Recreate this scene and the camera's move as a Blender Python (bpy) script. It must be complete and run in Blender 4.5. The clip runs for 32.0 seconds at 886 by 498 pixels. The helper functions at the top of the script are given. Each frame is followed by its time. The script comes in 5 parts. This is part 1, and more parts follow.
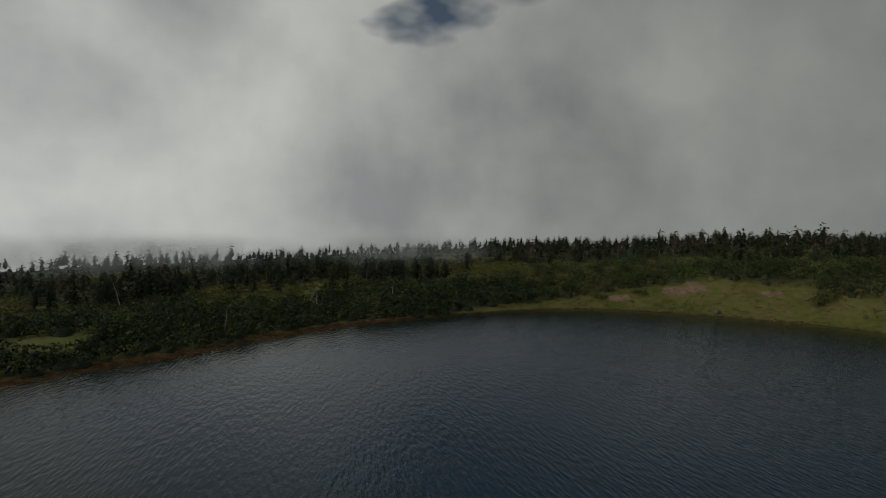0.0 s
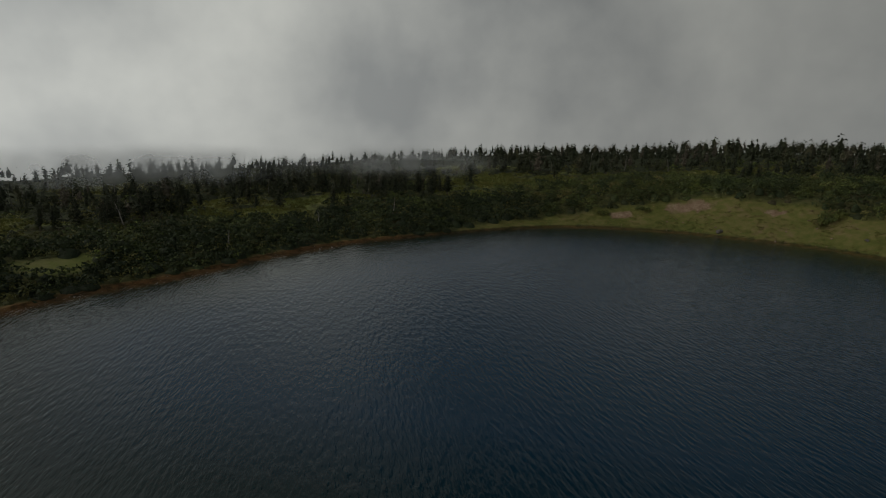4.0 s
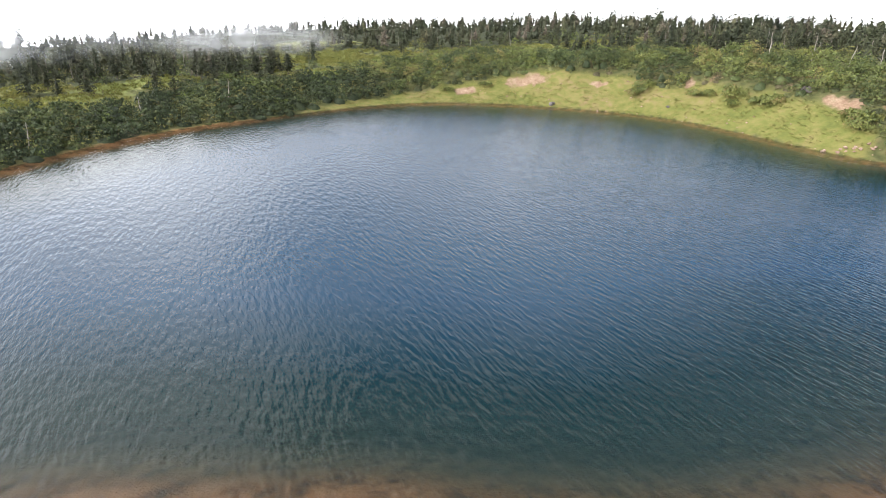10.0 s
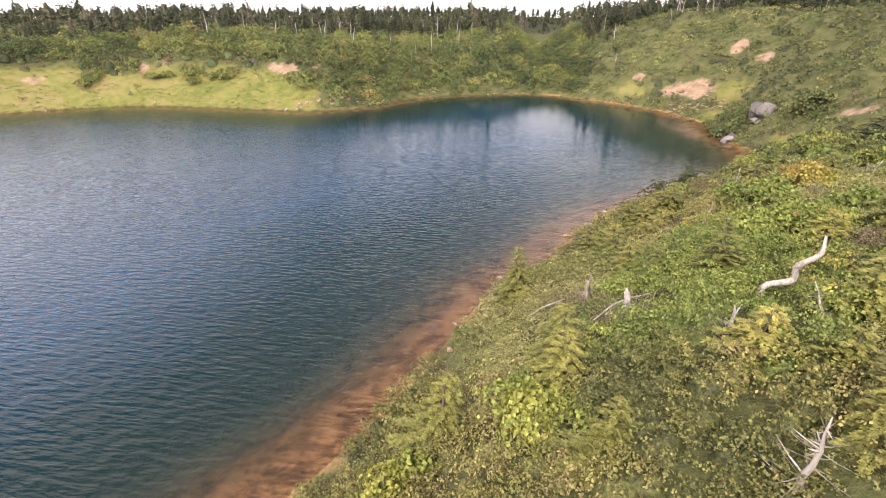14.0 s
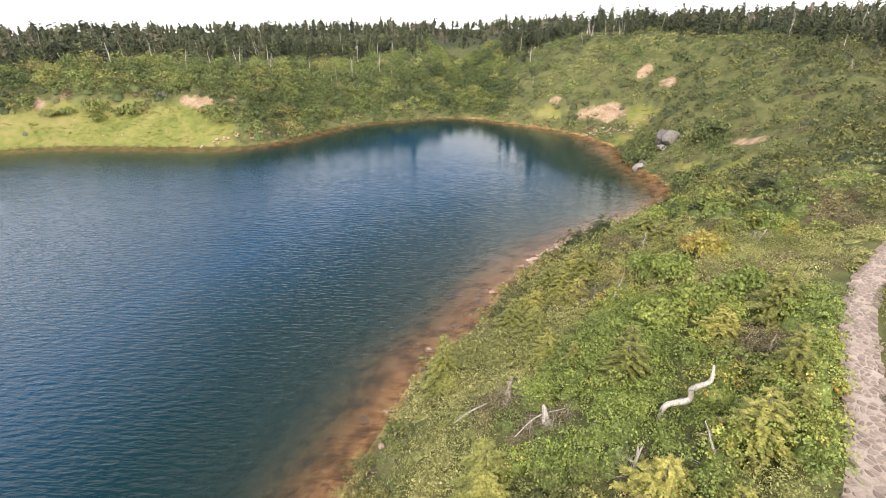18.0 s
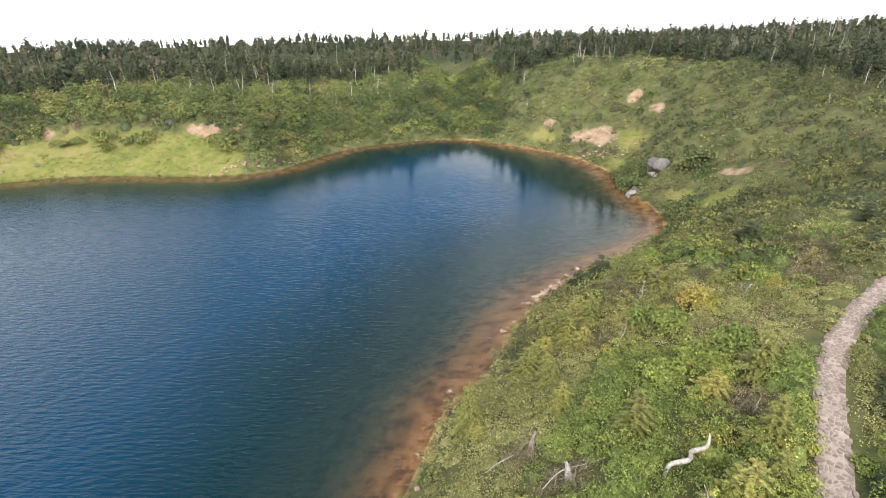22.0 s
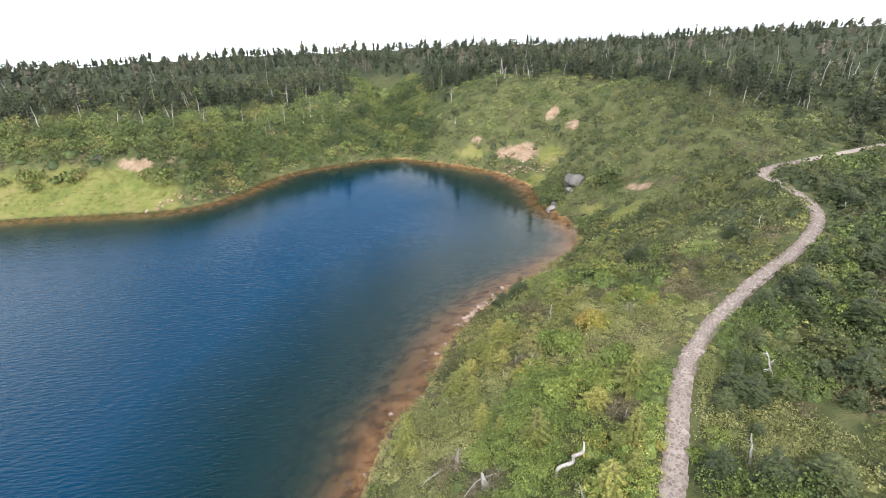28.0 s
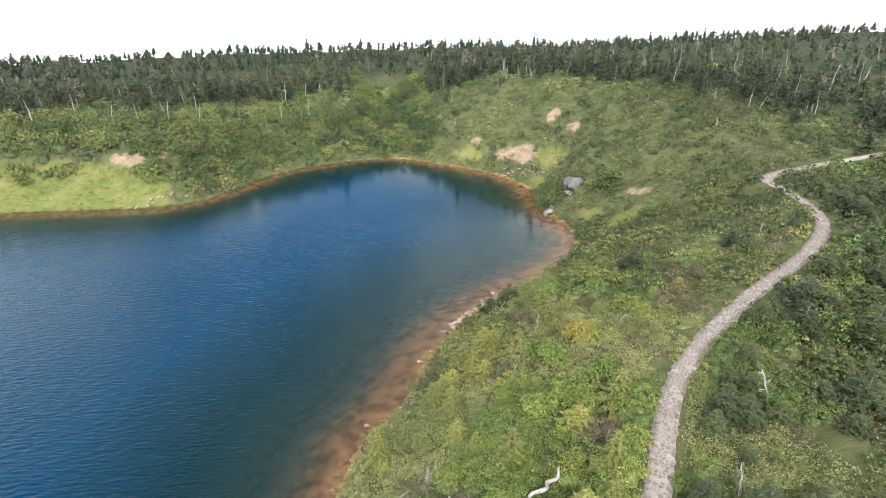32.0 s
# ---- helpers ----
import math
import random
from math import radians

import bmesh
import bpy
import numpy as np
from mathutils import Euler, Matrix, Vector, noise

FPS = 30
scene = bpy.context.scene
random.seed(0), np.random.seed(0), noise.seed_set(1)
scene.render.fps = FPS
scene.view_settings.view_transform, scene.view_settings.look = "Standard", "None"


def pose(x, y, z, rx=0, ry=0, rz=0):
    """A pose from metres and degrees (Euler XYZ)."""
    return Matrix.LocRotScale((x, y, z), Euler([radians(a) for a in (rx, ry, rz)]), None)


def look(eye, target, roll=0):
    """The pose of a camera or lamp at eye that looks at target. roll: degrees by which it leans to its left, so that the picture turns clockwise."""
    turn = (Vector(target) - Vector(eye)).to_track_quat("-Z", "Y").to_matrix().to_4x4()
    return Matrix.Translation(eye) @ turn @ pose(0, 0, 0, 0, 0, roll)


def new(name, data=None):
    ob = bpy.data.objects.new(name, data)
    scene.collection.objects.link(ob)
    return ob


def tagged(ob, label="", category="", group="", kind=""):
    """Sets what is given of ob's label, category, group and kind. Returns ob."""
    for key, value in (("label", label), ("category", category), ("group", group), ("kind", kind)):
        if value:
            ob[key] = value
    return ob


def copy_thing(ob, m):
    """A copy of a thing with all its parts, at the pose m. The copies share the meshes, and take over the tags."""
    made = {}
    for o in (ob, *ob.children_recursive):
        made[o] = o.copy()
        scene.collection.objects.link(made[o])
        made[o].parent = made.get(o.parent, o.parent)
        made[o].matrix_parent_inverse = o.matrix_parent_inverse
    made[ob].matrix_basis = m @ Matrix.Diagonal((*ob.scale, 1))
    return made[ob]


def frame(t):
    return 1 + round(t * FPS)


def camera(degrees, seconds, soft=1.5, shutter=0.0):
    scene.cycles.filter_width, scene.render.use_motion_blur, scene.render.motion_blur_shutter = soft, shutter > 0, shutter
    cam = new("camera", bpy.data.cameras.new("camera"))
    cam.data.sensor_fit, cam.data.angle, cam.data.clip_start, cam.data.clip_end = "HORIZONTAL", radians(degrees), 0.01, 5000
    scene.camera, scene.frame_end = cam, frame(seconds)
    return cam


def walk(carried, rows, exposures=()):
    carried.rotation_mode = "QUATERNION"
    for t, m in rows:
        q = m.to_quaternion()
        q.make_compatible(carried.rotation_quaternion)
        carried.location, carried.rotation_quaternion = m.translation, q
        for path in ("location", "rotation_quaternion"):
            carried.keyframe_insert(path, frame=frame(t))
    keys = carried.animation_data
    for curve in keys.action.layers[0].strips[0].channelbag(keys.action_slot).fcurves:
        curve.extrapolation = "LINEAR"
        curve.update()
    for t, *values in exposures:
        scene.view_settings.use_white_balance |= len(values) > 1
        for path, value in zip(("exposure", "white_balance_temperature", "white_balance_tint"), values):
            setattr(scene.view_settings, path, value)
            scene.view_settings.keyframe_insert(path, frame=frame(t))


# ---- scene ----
cam = camera(79.6, 32.0, 1.0)
PATH = [
    (0, (2.111, 0.147, 13.634), (1.942, 2.139, 13.566), 0.7),
    (0.5, (2.012, 0.528, 14.443), (1.833, 2.519, 14.374), 0.4),
    (1, (1.85, 0.692, 15.217), (1.665, 2.682, 15.145), 0.0),
    (1.5, (1.903, 0.928, 15.925), (1.708, 2.917, 15.851), -0.1),
    (2, (2.086, 0.851, 16.548), (1.884, 2.839, 16.469), 0.2),
    (2.5, (1.976, 0.64, 17.16), (1.776, 2.628, 17.072), 0.4),
    (3, (2.406, 0.751, 16.978), (2.204, 2.735, 16.823), 0.7),
    (3.5, (2.741, 0.855, 16.728), (2.54, 2.821, 16.42), 1.0),
    (4, (3.039, 0.734, 16.35), (2.852, 2.677, 15.912), 1.1),
    (4.5, (2.84, 0.434, 16.276), (2.666, 2.341, 15.701), 1.2),
    (6.5, (5.32, -0.867, 17.724), (5.121, 0.917, 16.842), 0.8),
    (7, (5.392, -0.958, 17.839), (5.197, 0.826, 16.956), 0.9),
    (7.5, (5.349, -0.891, 17.747), (5.16, 0.895, 16.866), 0.9),
    (8, (5.26, -0.773, 17.594), (5.131, 1.022, 16.722), 0.9),
    (8.5, (5.268, -0.797, 17.61), (5.227, 1.0, 16.735), 1.2),
    (9, (5.285, -0.842, 17.594), (5.339, 0.958, 16.723), 1.2),
    (9.5, (5.121, -0.966, 17.116), (5.297, 0.832, 16.257), 1.4),
    (10, (5.041, -1.201, 16.6), (5.354, 0.587, 15.76), 1.6),
    (10.5, (5.154, -1.464, 15.738), (5.592, 0.305, 14.914), 1.5),
    (11, (5.286, -1.957, 14.928), (5.917, -0.24, 14.12), 1.8),
    (11.5, (5.512, -1.898, 14.509), (6.33, -0.257, 13.709), 1.3),
    (12, (5.191, -1.616, 14.301), (6.243, -0.118, 13.497), 1.1),
    (12.5, (5.311, -1.39, 13.869), (6.552, -0.039, 13.072), 0.9),
    (13, (5.28, -1.209, 13.582), (6.706, -0.058, 12.781), 1.0),
    (13.5, (4.953, -0.971, 13.6), (6.499, 0.005, 12.789), 0.7),
    (14, (4.726, -0.804, 13.934), (6.341, 0.049, 13.12), 0.7),
    (14.5, (4.684, -0.673, 14.489), (6.347, 0.075, 13.668), 0.5),
    (15, (4.768, -0.591, 15.135), (6.478, 0.033, 14.307), 0.2),
    (15.5, (5.042, -0.627, 15.751), (6.767, -0.05, 14.921), -0.0),
    (17.5, (6.102, -0.744, 17.842), (7.817, -0.107, 17.035), -0.1),
    (18, (6.247, -0.694, 17.83), (7.966, -0.061, 17.026), 0.4),
    (18.5, (6.31, -0.553, 17.788), (8.032, 0.077, 16.989), 0.3),
    (19, (6.249, -0.375, 17.892), (7.973, 0.251, 17.094), 0.4),
    (19.5, (6.089, -0.24, 18.194), (7.815, 0.377, 17.395), 0.3),
    (20, (5.9, -0.132, 18.661), (7.628, 0.485, 17.865), 0.2),
    (20.5, (5.523, 0.005, 19.35), (7.253, 0.617, 18.554), -0.0),
    (21, (5.08, 0.112, 20.139), (6.812, 0.718, 19.343), 0.0),
    (21.5, (4.509, 0.265, 21.036), (6.243, 0.866, 20.239), -0.0),
    (22, (4.129, 0.446, 21.968), (5.862, 1.045, 21.171), 0.1),
    (22.5, (3.738, 0.669, 22.875), (5.472, 1.269, 22.078), -0.0),
    (23, (3.26, 0.932, 23.85), (4.992, 1.535, 23.052), -0.3),
    (23.5, (2.83, 1.079, 24.618), (4.558, 1.688, 23.817), -0.6),
    (24, (2.465, 1.101, 25.264), (4.19, 1.72, 24.463), -0.8),
    (24.5, (2.176, 0.921, 25.661), (3.9, 1.548, 24.865), -0.9),
    (25, (1.839, 0.653, 25.754), (3.568, 1.281, 24.969), -0.4),
    (25.5, (1.503, 0.35, 25.811), (3.233, 0.975, 25.025), -0.4),
    (26, (1.252, 0.027, 25.887), (3.005, 0.582, 25.1), -0.6),
    (26.5, (1.102, -0.251, 25.956), (2.899, 0.135, 25.167), -0.8),
    (28.5, (1.366, -2.053, 26.719), (3.15, -1.645, 25.913), -0.9),
    (29, (1.679, -2.5, 26.75), (3.461, -2.076, 25.947), -0.9),
    (29.5, (1.924, -2.73, 26.702), (3.707, -2.3, 25.906), -0.8),
    (30, (2.103, -2.949, 26.581), (3.888, -2.523, 25.786), -0.7),
    (30.5, (2.329, -3.06, 26.459), (4.113, -2.632, 25.664), -0.6),
    (31, (2.567, -3.082, 26.207), (4.353, -2.656, 25.415), -0.3),
    (31.5, (2.883, -2.919, 26.018), (4.672, -2.497, 25.229), -0.3),
    (32, (3.374, -2.778, 25.966), (5.16, -2.359, 25.17), -0.1),
]
walk(cam, [(t, look(eye, target, roll)) for t, eye, target, roll in PATH],
     exposures=[(0.0, -3.4, 6500, 5), (2.5, -3.4, 6500, 6), (3.2, -3.45, 6550, 5), (4.5, -3.3, 6550, 5), (6.4, -0.22, 6450, 12), (9.0, -0.22, 6200, 13), (11.5, -0.2, 6250, 18),
                (13.0, -0.08, 6550, 24), (15.0, -0.05, 6750, 20), (18.0, -0.05, 6550, 13), (21.0, -0.14, 6300, 10), (25.0, -0.2, 6000, 12), (32.0, -0.12, 5800, 5)])

# ---- sky and sun ----
SUN_EL, SUN_AZ = radians(44), radians(-100)      # azimuth from +y, clockwise
world = bpy.data.worlds.new("sky")
scene.world = world
world.use_nodes = True
wn, wl = world.node_tree.nodes, world.node_tree.links
wn.clear()
w_out = wn.new("ShaderNodeOutputWorld")
w_bg = wn.new("ShaderNodeBackground")
w_bg.inputs["Strength"].default_value = 0.1
w_sky = wn.new("ShaderNodeTexSky")
w_sky.sky_type, w_sky.sun_disc = "NISHITA", False
w_sky.sun_elevation, w_sky.sun_rotation = SUN_EL, SUN_AZ
w_tc = wn.new("ShaderNodeTexCoord")
w_map = wn.new("ShaderNodeMapping")
w_map.inputs["Scale"].default_value = (1.0, 1.0, 2.0)
w_map.inputs["Location"].default_value = (0.37, 0.11, 0.2)
w_map.inputs["Rotation"].default_value = (0, 0, radians(-35))
w_n1 = wn.new("ShaderNodeTexNoise")
w_n1.inputs["Scale"].default_value, w_n1.inputs["Detail"].default_value, w_n1.inputs["Roughness"].default_value = 1.7, 5.0, 0.5
w_n2 = wn.new("ShaderNodeTexNoise")
w_n2.inputs["Scale"].default_value, w_n2.inputs["Detail"].default_value = 2.3, 6.0
w_cov = wn.new("ShaderNodeValToRGB")             # cloud cover, with a few blue holes
w_cov.color_ramp.elements[0].position, w_cov.color_ramp.elements[0].color = 0.27, (0, 0, 0, 1)
w_cov.color_ramp.elements[1].position, w_cov.color_ramp.elements[1].color = 0.325, (1, 1, 1, 1)
w_shade = wn.new("ShaderNodeValToRGB")           # grey bellies and bright edges
w_shade.color_ramp.elements[0].position, w_shade.color_ramp.elements[0].color = 0.36, (0.60, 0.61, 0.62, 1)
w_shade.color_ramp.elements[1].position, w_shade.color_ramp.elements[1].color = 0.62, (1.12, 1.11, 1.07, 1)
w_gain = wn.new("ShaderNodeVectorMath")
w_gain.operation = "SCALE"
w_gain.inputs["Scale"].default_value = 26.0
w_dot = wn.new("ShaderNodeVectorMath")            # clouds are brighter round the sun
w_dot.operation = "DOT_PRODUCT"
w_dot.inputs[1].default_value = (math.sin(SUN_AZ) * math.cos(SUN_EL), math.cos(SUN_AZ) * math.cos(SUN_EL), math.sin(SUN_EL))
w_glow = wn.new("ShaderNodeMapRange")
w_glow.interpolation_type = "SMOOTHSTEP"
w_glow.inputs["From Min"].default_value, w_glow.inputs["From Max"].default_value = -0.5, 1.0
w_glow.inputs["To Min"].default_value, w_glow.inputs["To Max"].default_value = 19.0, 54.0
w_xyz = wn.new("ShaderNodeSeparateXYZ")
w_low = wn.new("ShaderNodeMapRange")              # the cloud is brighter towards the horizon
w_low.inputs["From Min"].default_value, w_low.inputs["From Max"].default_value = 0.0, 0.7
w_low.inputs["To Min"].default_value, w_low.inputs["To Max"].default_value = 1.45, 0.68
w_rim = wn.new("ShaderNodeMath")
w_rim.operation = "MULTIPLY"
wl.new(w_xyz.outputs["Z"], w_low.inputs["Value"]), wl.new(w_low.outputs[0], w_rim.inputs[1])
wl.new(w_tc.outputs["Generated"], w_dot.inputs[0]), wl.new(w_dot.outputs["Value"], w_glow.inputs["Value"]), wl.new(w_glow.outputs[0], w_rim.inputs[0]), wl.new(w_rim.outputs[0], w_gain.inputs["Scale"])
w_blue = wn.new("ShaderNodeVectorMath")           # thin high haze in the blue holes
w_blue.operation = "MULTIPLY_ADD"
w_blue.inputs[1].default_value, w_blue.inputs[2].default_value = (1.6, 1.6, 1.6), (3.0, 3.8, 5.0)
wl.new(w_sky.outputs[0], w_blue.inputs[0])
# the cloud lies round the horizon and opens overhead, away from the sun
w_side = wn.new("ShaderNodeMath")
w_side.operation = "MULTIPLY_ADD"
w_side.inputs[1].default_value = -0.5
w_high = wn.new("ShaderNodeMapRange")
w_high.interpolation_type = "SMOOTHSTEP"
w_high.inputs["From Min"].default_value, w_high.inputs["From Max"].default_value = 0.34, 0.68
w_open = wn.new("ShaderNodeMath")
w_open.operation = "MULTIPLY_ADD"
w_open.inputs[1].default_value = -0.26
wl.new(w_tc.outputs["Generated"], w_xyz.inputs[0]), wl.new(w_xyz.outputs["Z"], w_side.inputs[2]), wl.new(w_dot.outputs["Value"], w_side.inputs[0]), wl.new(w_side.outputs[0], w_high.inputs["Value"])
w_mix = wn.new("ShaderNodeMixRGB")
for a, b in ((w_tc.outputs["Generated"], w_map.inputs["Vector"]), (w_map.outputs[0], w_n1.inputs["Vector"]), (w_tc.outputs["Generated"], w_n2.inputs["Vector"]),
             (w_n1.outputs["Fac"], w_open.inputs[2]), (w_high.outputs[0], w_open.inputs[0]), (w_open.outputs[0], w_cov.inputs[0]), (w_n2.outputs["Fac"], w_shade.inputs[0]), (w_shade.outputs[0], w_gain.inputs[0]),
             (w_cov.outputs[0], w_mix.inputs[0]), (w_blue.outputs[0], w_mix.inputs[1]), (w_gain.outputs[0], w_mix.inputs[2]),
             (w_mix.outputs[0], w_bg.inputs["Color"]), (w_bg.outputs[0], w_out.inputs["Surface"])):
    wl.new(a, b)
sun_lamp = bpy.data.lights.new("sun", "SUN")
sun_lamp.energy, sun_lamp.angle, sun_lamp.color = 5.0, radians(2.0), (1.0, 0.95, 0.86)
sun = new("sun", sun_lamp)
sun.matrix_world = look((0, 0, 60), (-math.sin(SUN_AZ) * math.cos(SUN_EL), -math.cos(SUN_AZ) * math.cos(SUN_EL), 60 - math.sin(SUN_EL)))

rng = np.random.default_rng(7)

# ---- the plan of the place ----
SHORE = [(-41, 38), (-39, 46), (-36, 50.3), (-32, 55), (-28.9, 61.6), (-24.4, 68.8), (-18.6, 76.2), (-11, 81.7), (-2.8, 87.5), (6, 93),
         (14, 96.3), (24, 97.2), (34.7, 94.8), (43, 91), (50, 87.2), (56, 82), (60.5, 75.5), (64.2, 64.5), (67.5, 56.5), (72.5, 51.6),
         (81, 50), (89.5, 48), (97, 42), (102, 36), (104, 29.8), (102.3, 22), (98.5, 12), (92, 4.5), (85, 1.2), (78.5, -1),
         (73, -3.6), (67, -4.9), (61.7, -3.6), (56.3, -0.6), (51.3, 2.6), (45.4, 5.3), (38.8, 7), (32.7, 7.4), (28.5, 8.8), (24, 8.7), (19, 8.7), (14, 8.9),
         (8, 10.4), (1, 11.8), (-6, 12.6), (-14, 13), (-24, 15.5), (-34, 23), (-39.5, 31)]
MID = np.array((32.0, 48.0))


def spline(points, steps, closed):
    """A Catmull-Rom line through the points."""
    p = np.array(points, float)
    p = np.vstack([p[-1], p, p[:2]]) if closed else np.vstack([2 * p[0] - p[1], p, 2 * p[-1] - p[-2]])
    t = np.linspace(0, 1, steps, endpoint=False)[:, None]
    out = []
    for a, b, c, d in zip(p[:-3], p[1:-2], p[2:-1], p[3:]):
        out.append(0.5 * (2 * b + (c - a) * t + (2 * a - 5 * b + 4 * c - d) * t ** 2 + (3 * b - a - 3 * c + d) * t ** 3))
    return np.vstack(out + ([] if closed else [p[-2][None]]))


def vnoise(x, y, seed=0):
    """Smooth value noise, 0 to 1, one lump a unit."""
    x, y = np.asarray(x, float), np.asarray(y, float)
    i, j = np.floor(x).astype(np.int64), np.floor(y).astype(np.int64)
    u, v = x - i, y - j
    u, v = u * u * (3 - 2 * u), v * v * (3 - 2 * v)

    def corner(a, b):
        n = (a * 374761393 + b * 668265263 + seed * 974711) & 0x7fffffff
        n = ((n ^ (n >> 13)) * 1274126177) & 0x7fffffff
        return ((n ^ (n >> 16)) & 0xffff) / 65535.0
    return (corner(i, j) * (1 - u) + corner(i + 1, j) * u) * (1 - v) + (corner(i, j + 1) * (1 - u) + corner(i + 1, j + 1) * u) * v


def fbm(x, y, seed=0, octaves=4):
    s = np.zeros(np.shape(x))
    for k in range(octaves):
        s = s + vnoise(np.asarray(x) * 2 ** k, np.asarray(y) * 2 ** k, seed + k) * 0.5 ** (k + 1)
    return s / (1 - 0.5 ** octaves)


def line_distance(x, y, line, closed):
    """Distance to a line, and how far along its corners the nearest place is."""
    a = line
    b = np.roll(line, -1, 0) if closed else line[1:]
    a = a if closed else line[:-1]
    px, py = np.ravel(x), np.ravel(y)
    best, where = np.empty(len(px)), np.empty(len(px))
    for s in range(0, len(px), 20000):
        qx, qy = px[s:s + 20000, None], py[s:s + 20000, None]
        dx, dy = b[:, 0] - a[:, 0], b[:, 1] - a[:, 1]
        t = np.clip(((qx - a[:, 0]) * dx + (qy - a[:, 1]) * dy) / (dx * dx + dy * dy + 1e-9), 0, 1)
        d2 = (qx - a[:, 0] - t * dx) ** 2 + (qy - a[:, 1] - t * dy) ** 2
        k = d2.argmin(1)
        r = np.arange(len(k))
        best[s:s + 20000], where[s:s + 20000] = np.sqrt(d2[r, k]), k + t[r, k]
    return best.reshape(np.shape(x)), where.reshape(np.shape(x))


SHORE_LINE = spline(SHORE, 6, True)


def shore_distance(x, y):
    """Metres from the waterline: plus on land, minus on the lake."""
    d, _ = line_distance(x, y, SHORE_LINE, True)
    px, py = np.ravel(x), np.ravel(y)
    a, b = SHORE_LINE, np.roll(SHORE_LINE, -1, 0)
    inside = np.zeros(len(px), bool)
    for (ax, ay), (bx, by) in zip(a, b):
        if ay == by:
            continue
        inside ^= ((ay > py) != (by > py)) & (px < (bx - ax) * (py - ay) / (by - ay) + ax)
    return np.where(inside.reshape(np.shape(x)), -d, d)


# height of the land 4, 10, 20, 60 and 150 m behind the waterline, by the bearing from the lake's middle
BANKS = [(-180, 0.9, 1.8, 2.8, 4.1, 4.6), (-150, 0.8, 2.2, 4.0, 6.1, 6.6), (-130, 1.2, 3.4, 6.0, 9.1, 10.6),
         (-104, 2.8, 6.0, 8.3, 10.6, 13.6), (-83, 2.6, 5.9, 8.6, 11.6, 15.6), (-63, 2.2, 6.3, 10.0, 14.1, 20.6), (-50, 2.4, 7.2, 12.6, 16.4, 22.0),
         (-38, 2.5, 7.6, 14.4, 17.2, 21.4), (-23, 3.4, 9.4, 14.9, 16.8, 17.1), (-10, 2.4, 6.5, 10.0, 13.6, 13.1), (4, 2.6, 6.2, 8.4, 12.6, 12.6), (18, 2.8, 6.2, 8.3, 11.6, 11.6),
         (55, 2.3, 6.3, 8.2, 10.4, 11.1), (72, 2.4, 6.1, 7.3, 9.4, 10.1), (88, 2.0, 4.7, 5.6, 7.5, 8.1), (105, 1.0, 3.2, 4.6, 6.7, 7.1), (130, 0.9, 2.4, 3.2, 4.5, 4.1), (155, 0.8, 1.6, 2.4, 3.3, 2.1), (180, 0.9, 1.8, 2.8, 4.1, 4.6)]
GULLY = spline([(99, 31), (112, 33), (126, 37.5), (142, 44), (156, 50), (185, 60), (230, 76)], 6, False)
PATH_LINE = spline([(2, -5.5), (8, -4.6), (13.8, -5.8), (17, -6.65), (21.2, -7.75), (27.6, -9.2), (32.8, -11.7), (38.6, -15.7), (44, -20), (48, -22.7),
                    (52.2, -24.7), (56, -25.2), (60.3, -24.6), (64.9, -23.9), (70.2, -30.6), (76, -39.5), (85, -51), (99, -66)], 8, False)

PATH_X, PATH_Z = (2, 14, 21, 28, 33, 39, 48, 55, 65, 76, 99), (6.3, 7.4, 7.7, 8.1, 8.5, 9.0, 9.5, 9.8, 10.3, 11.2, 13.0)


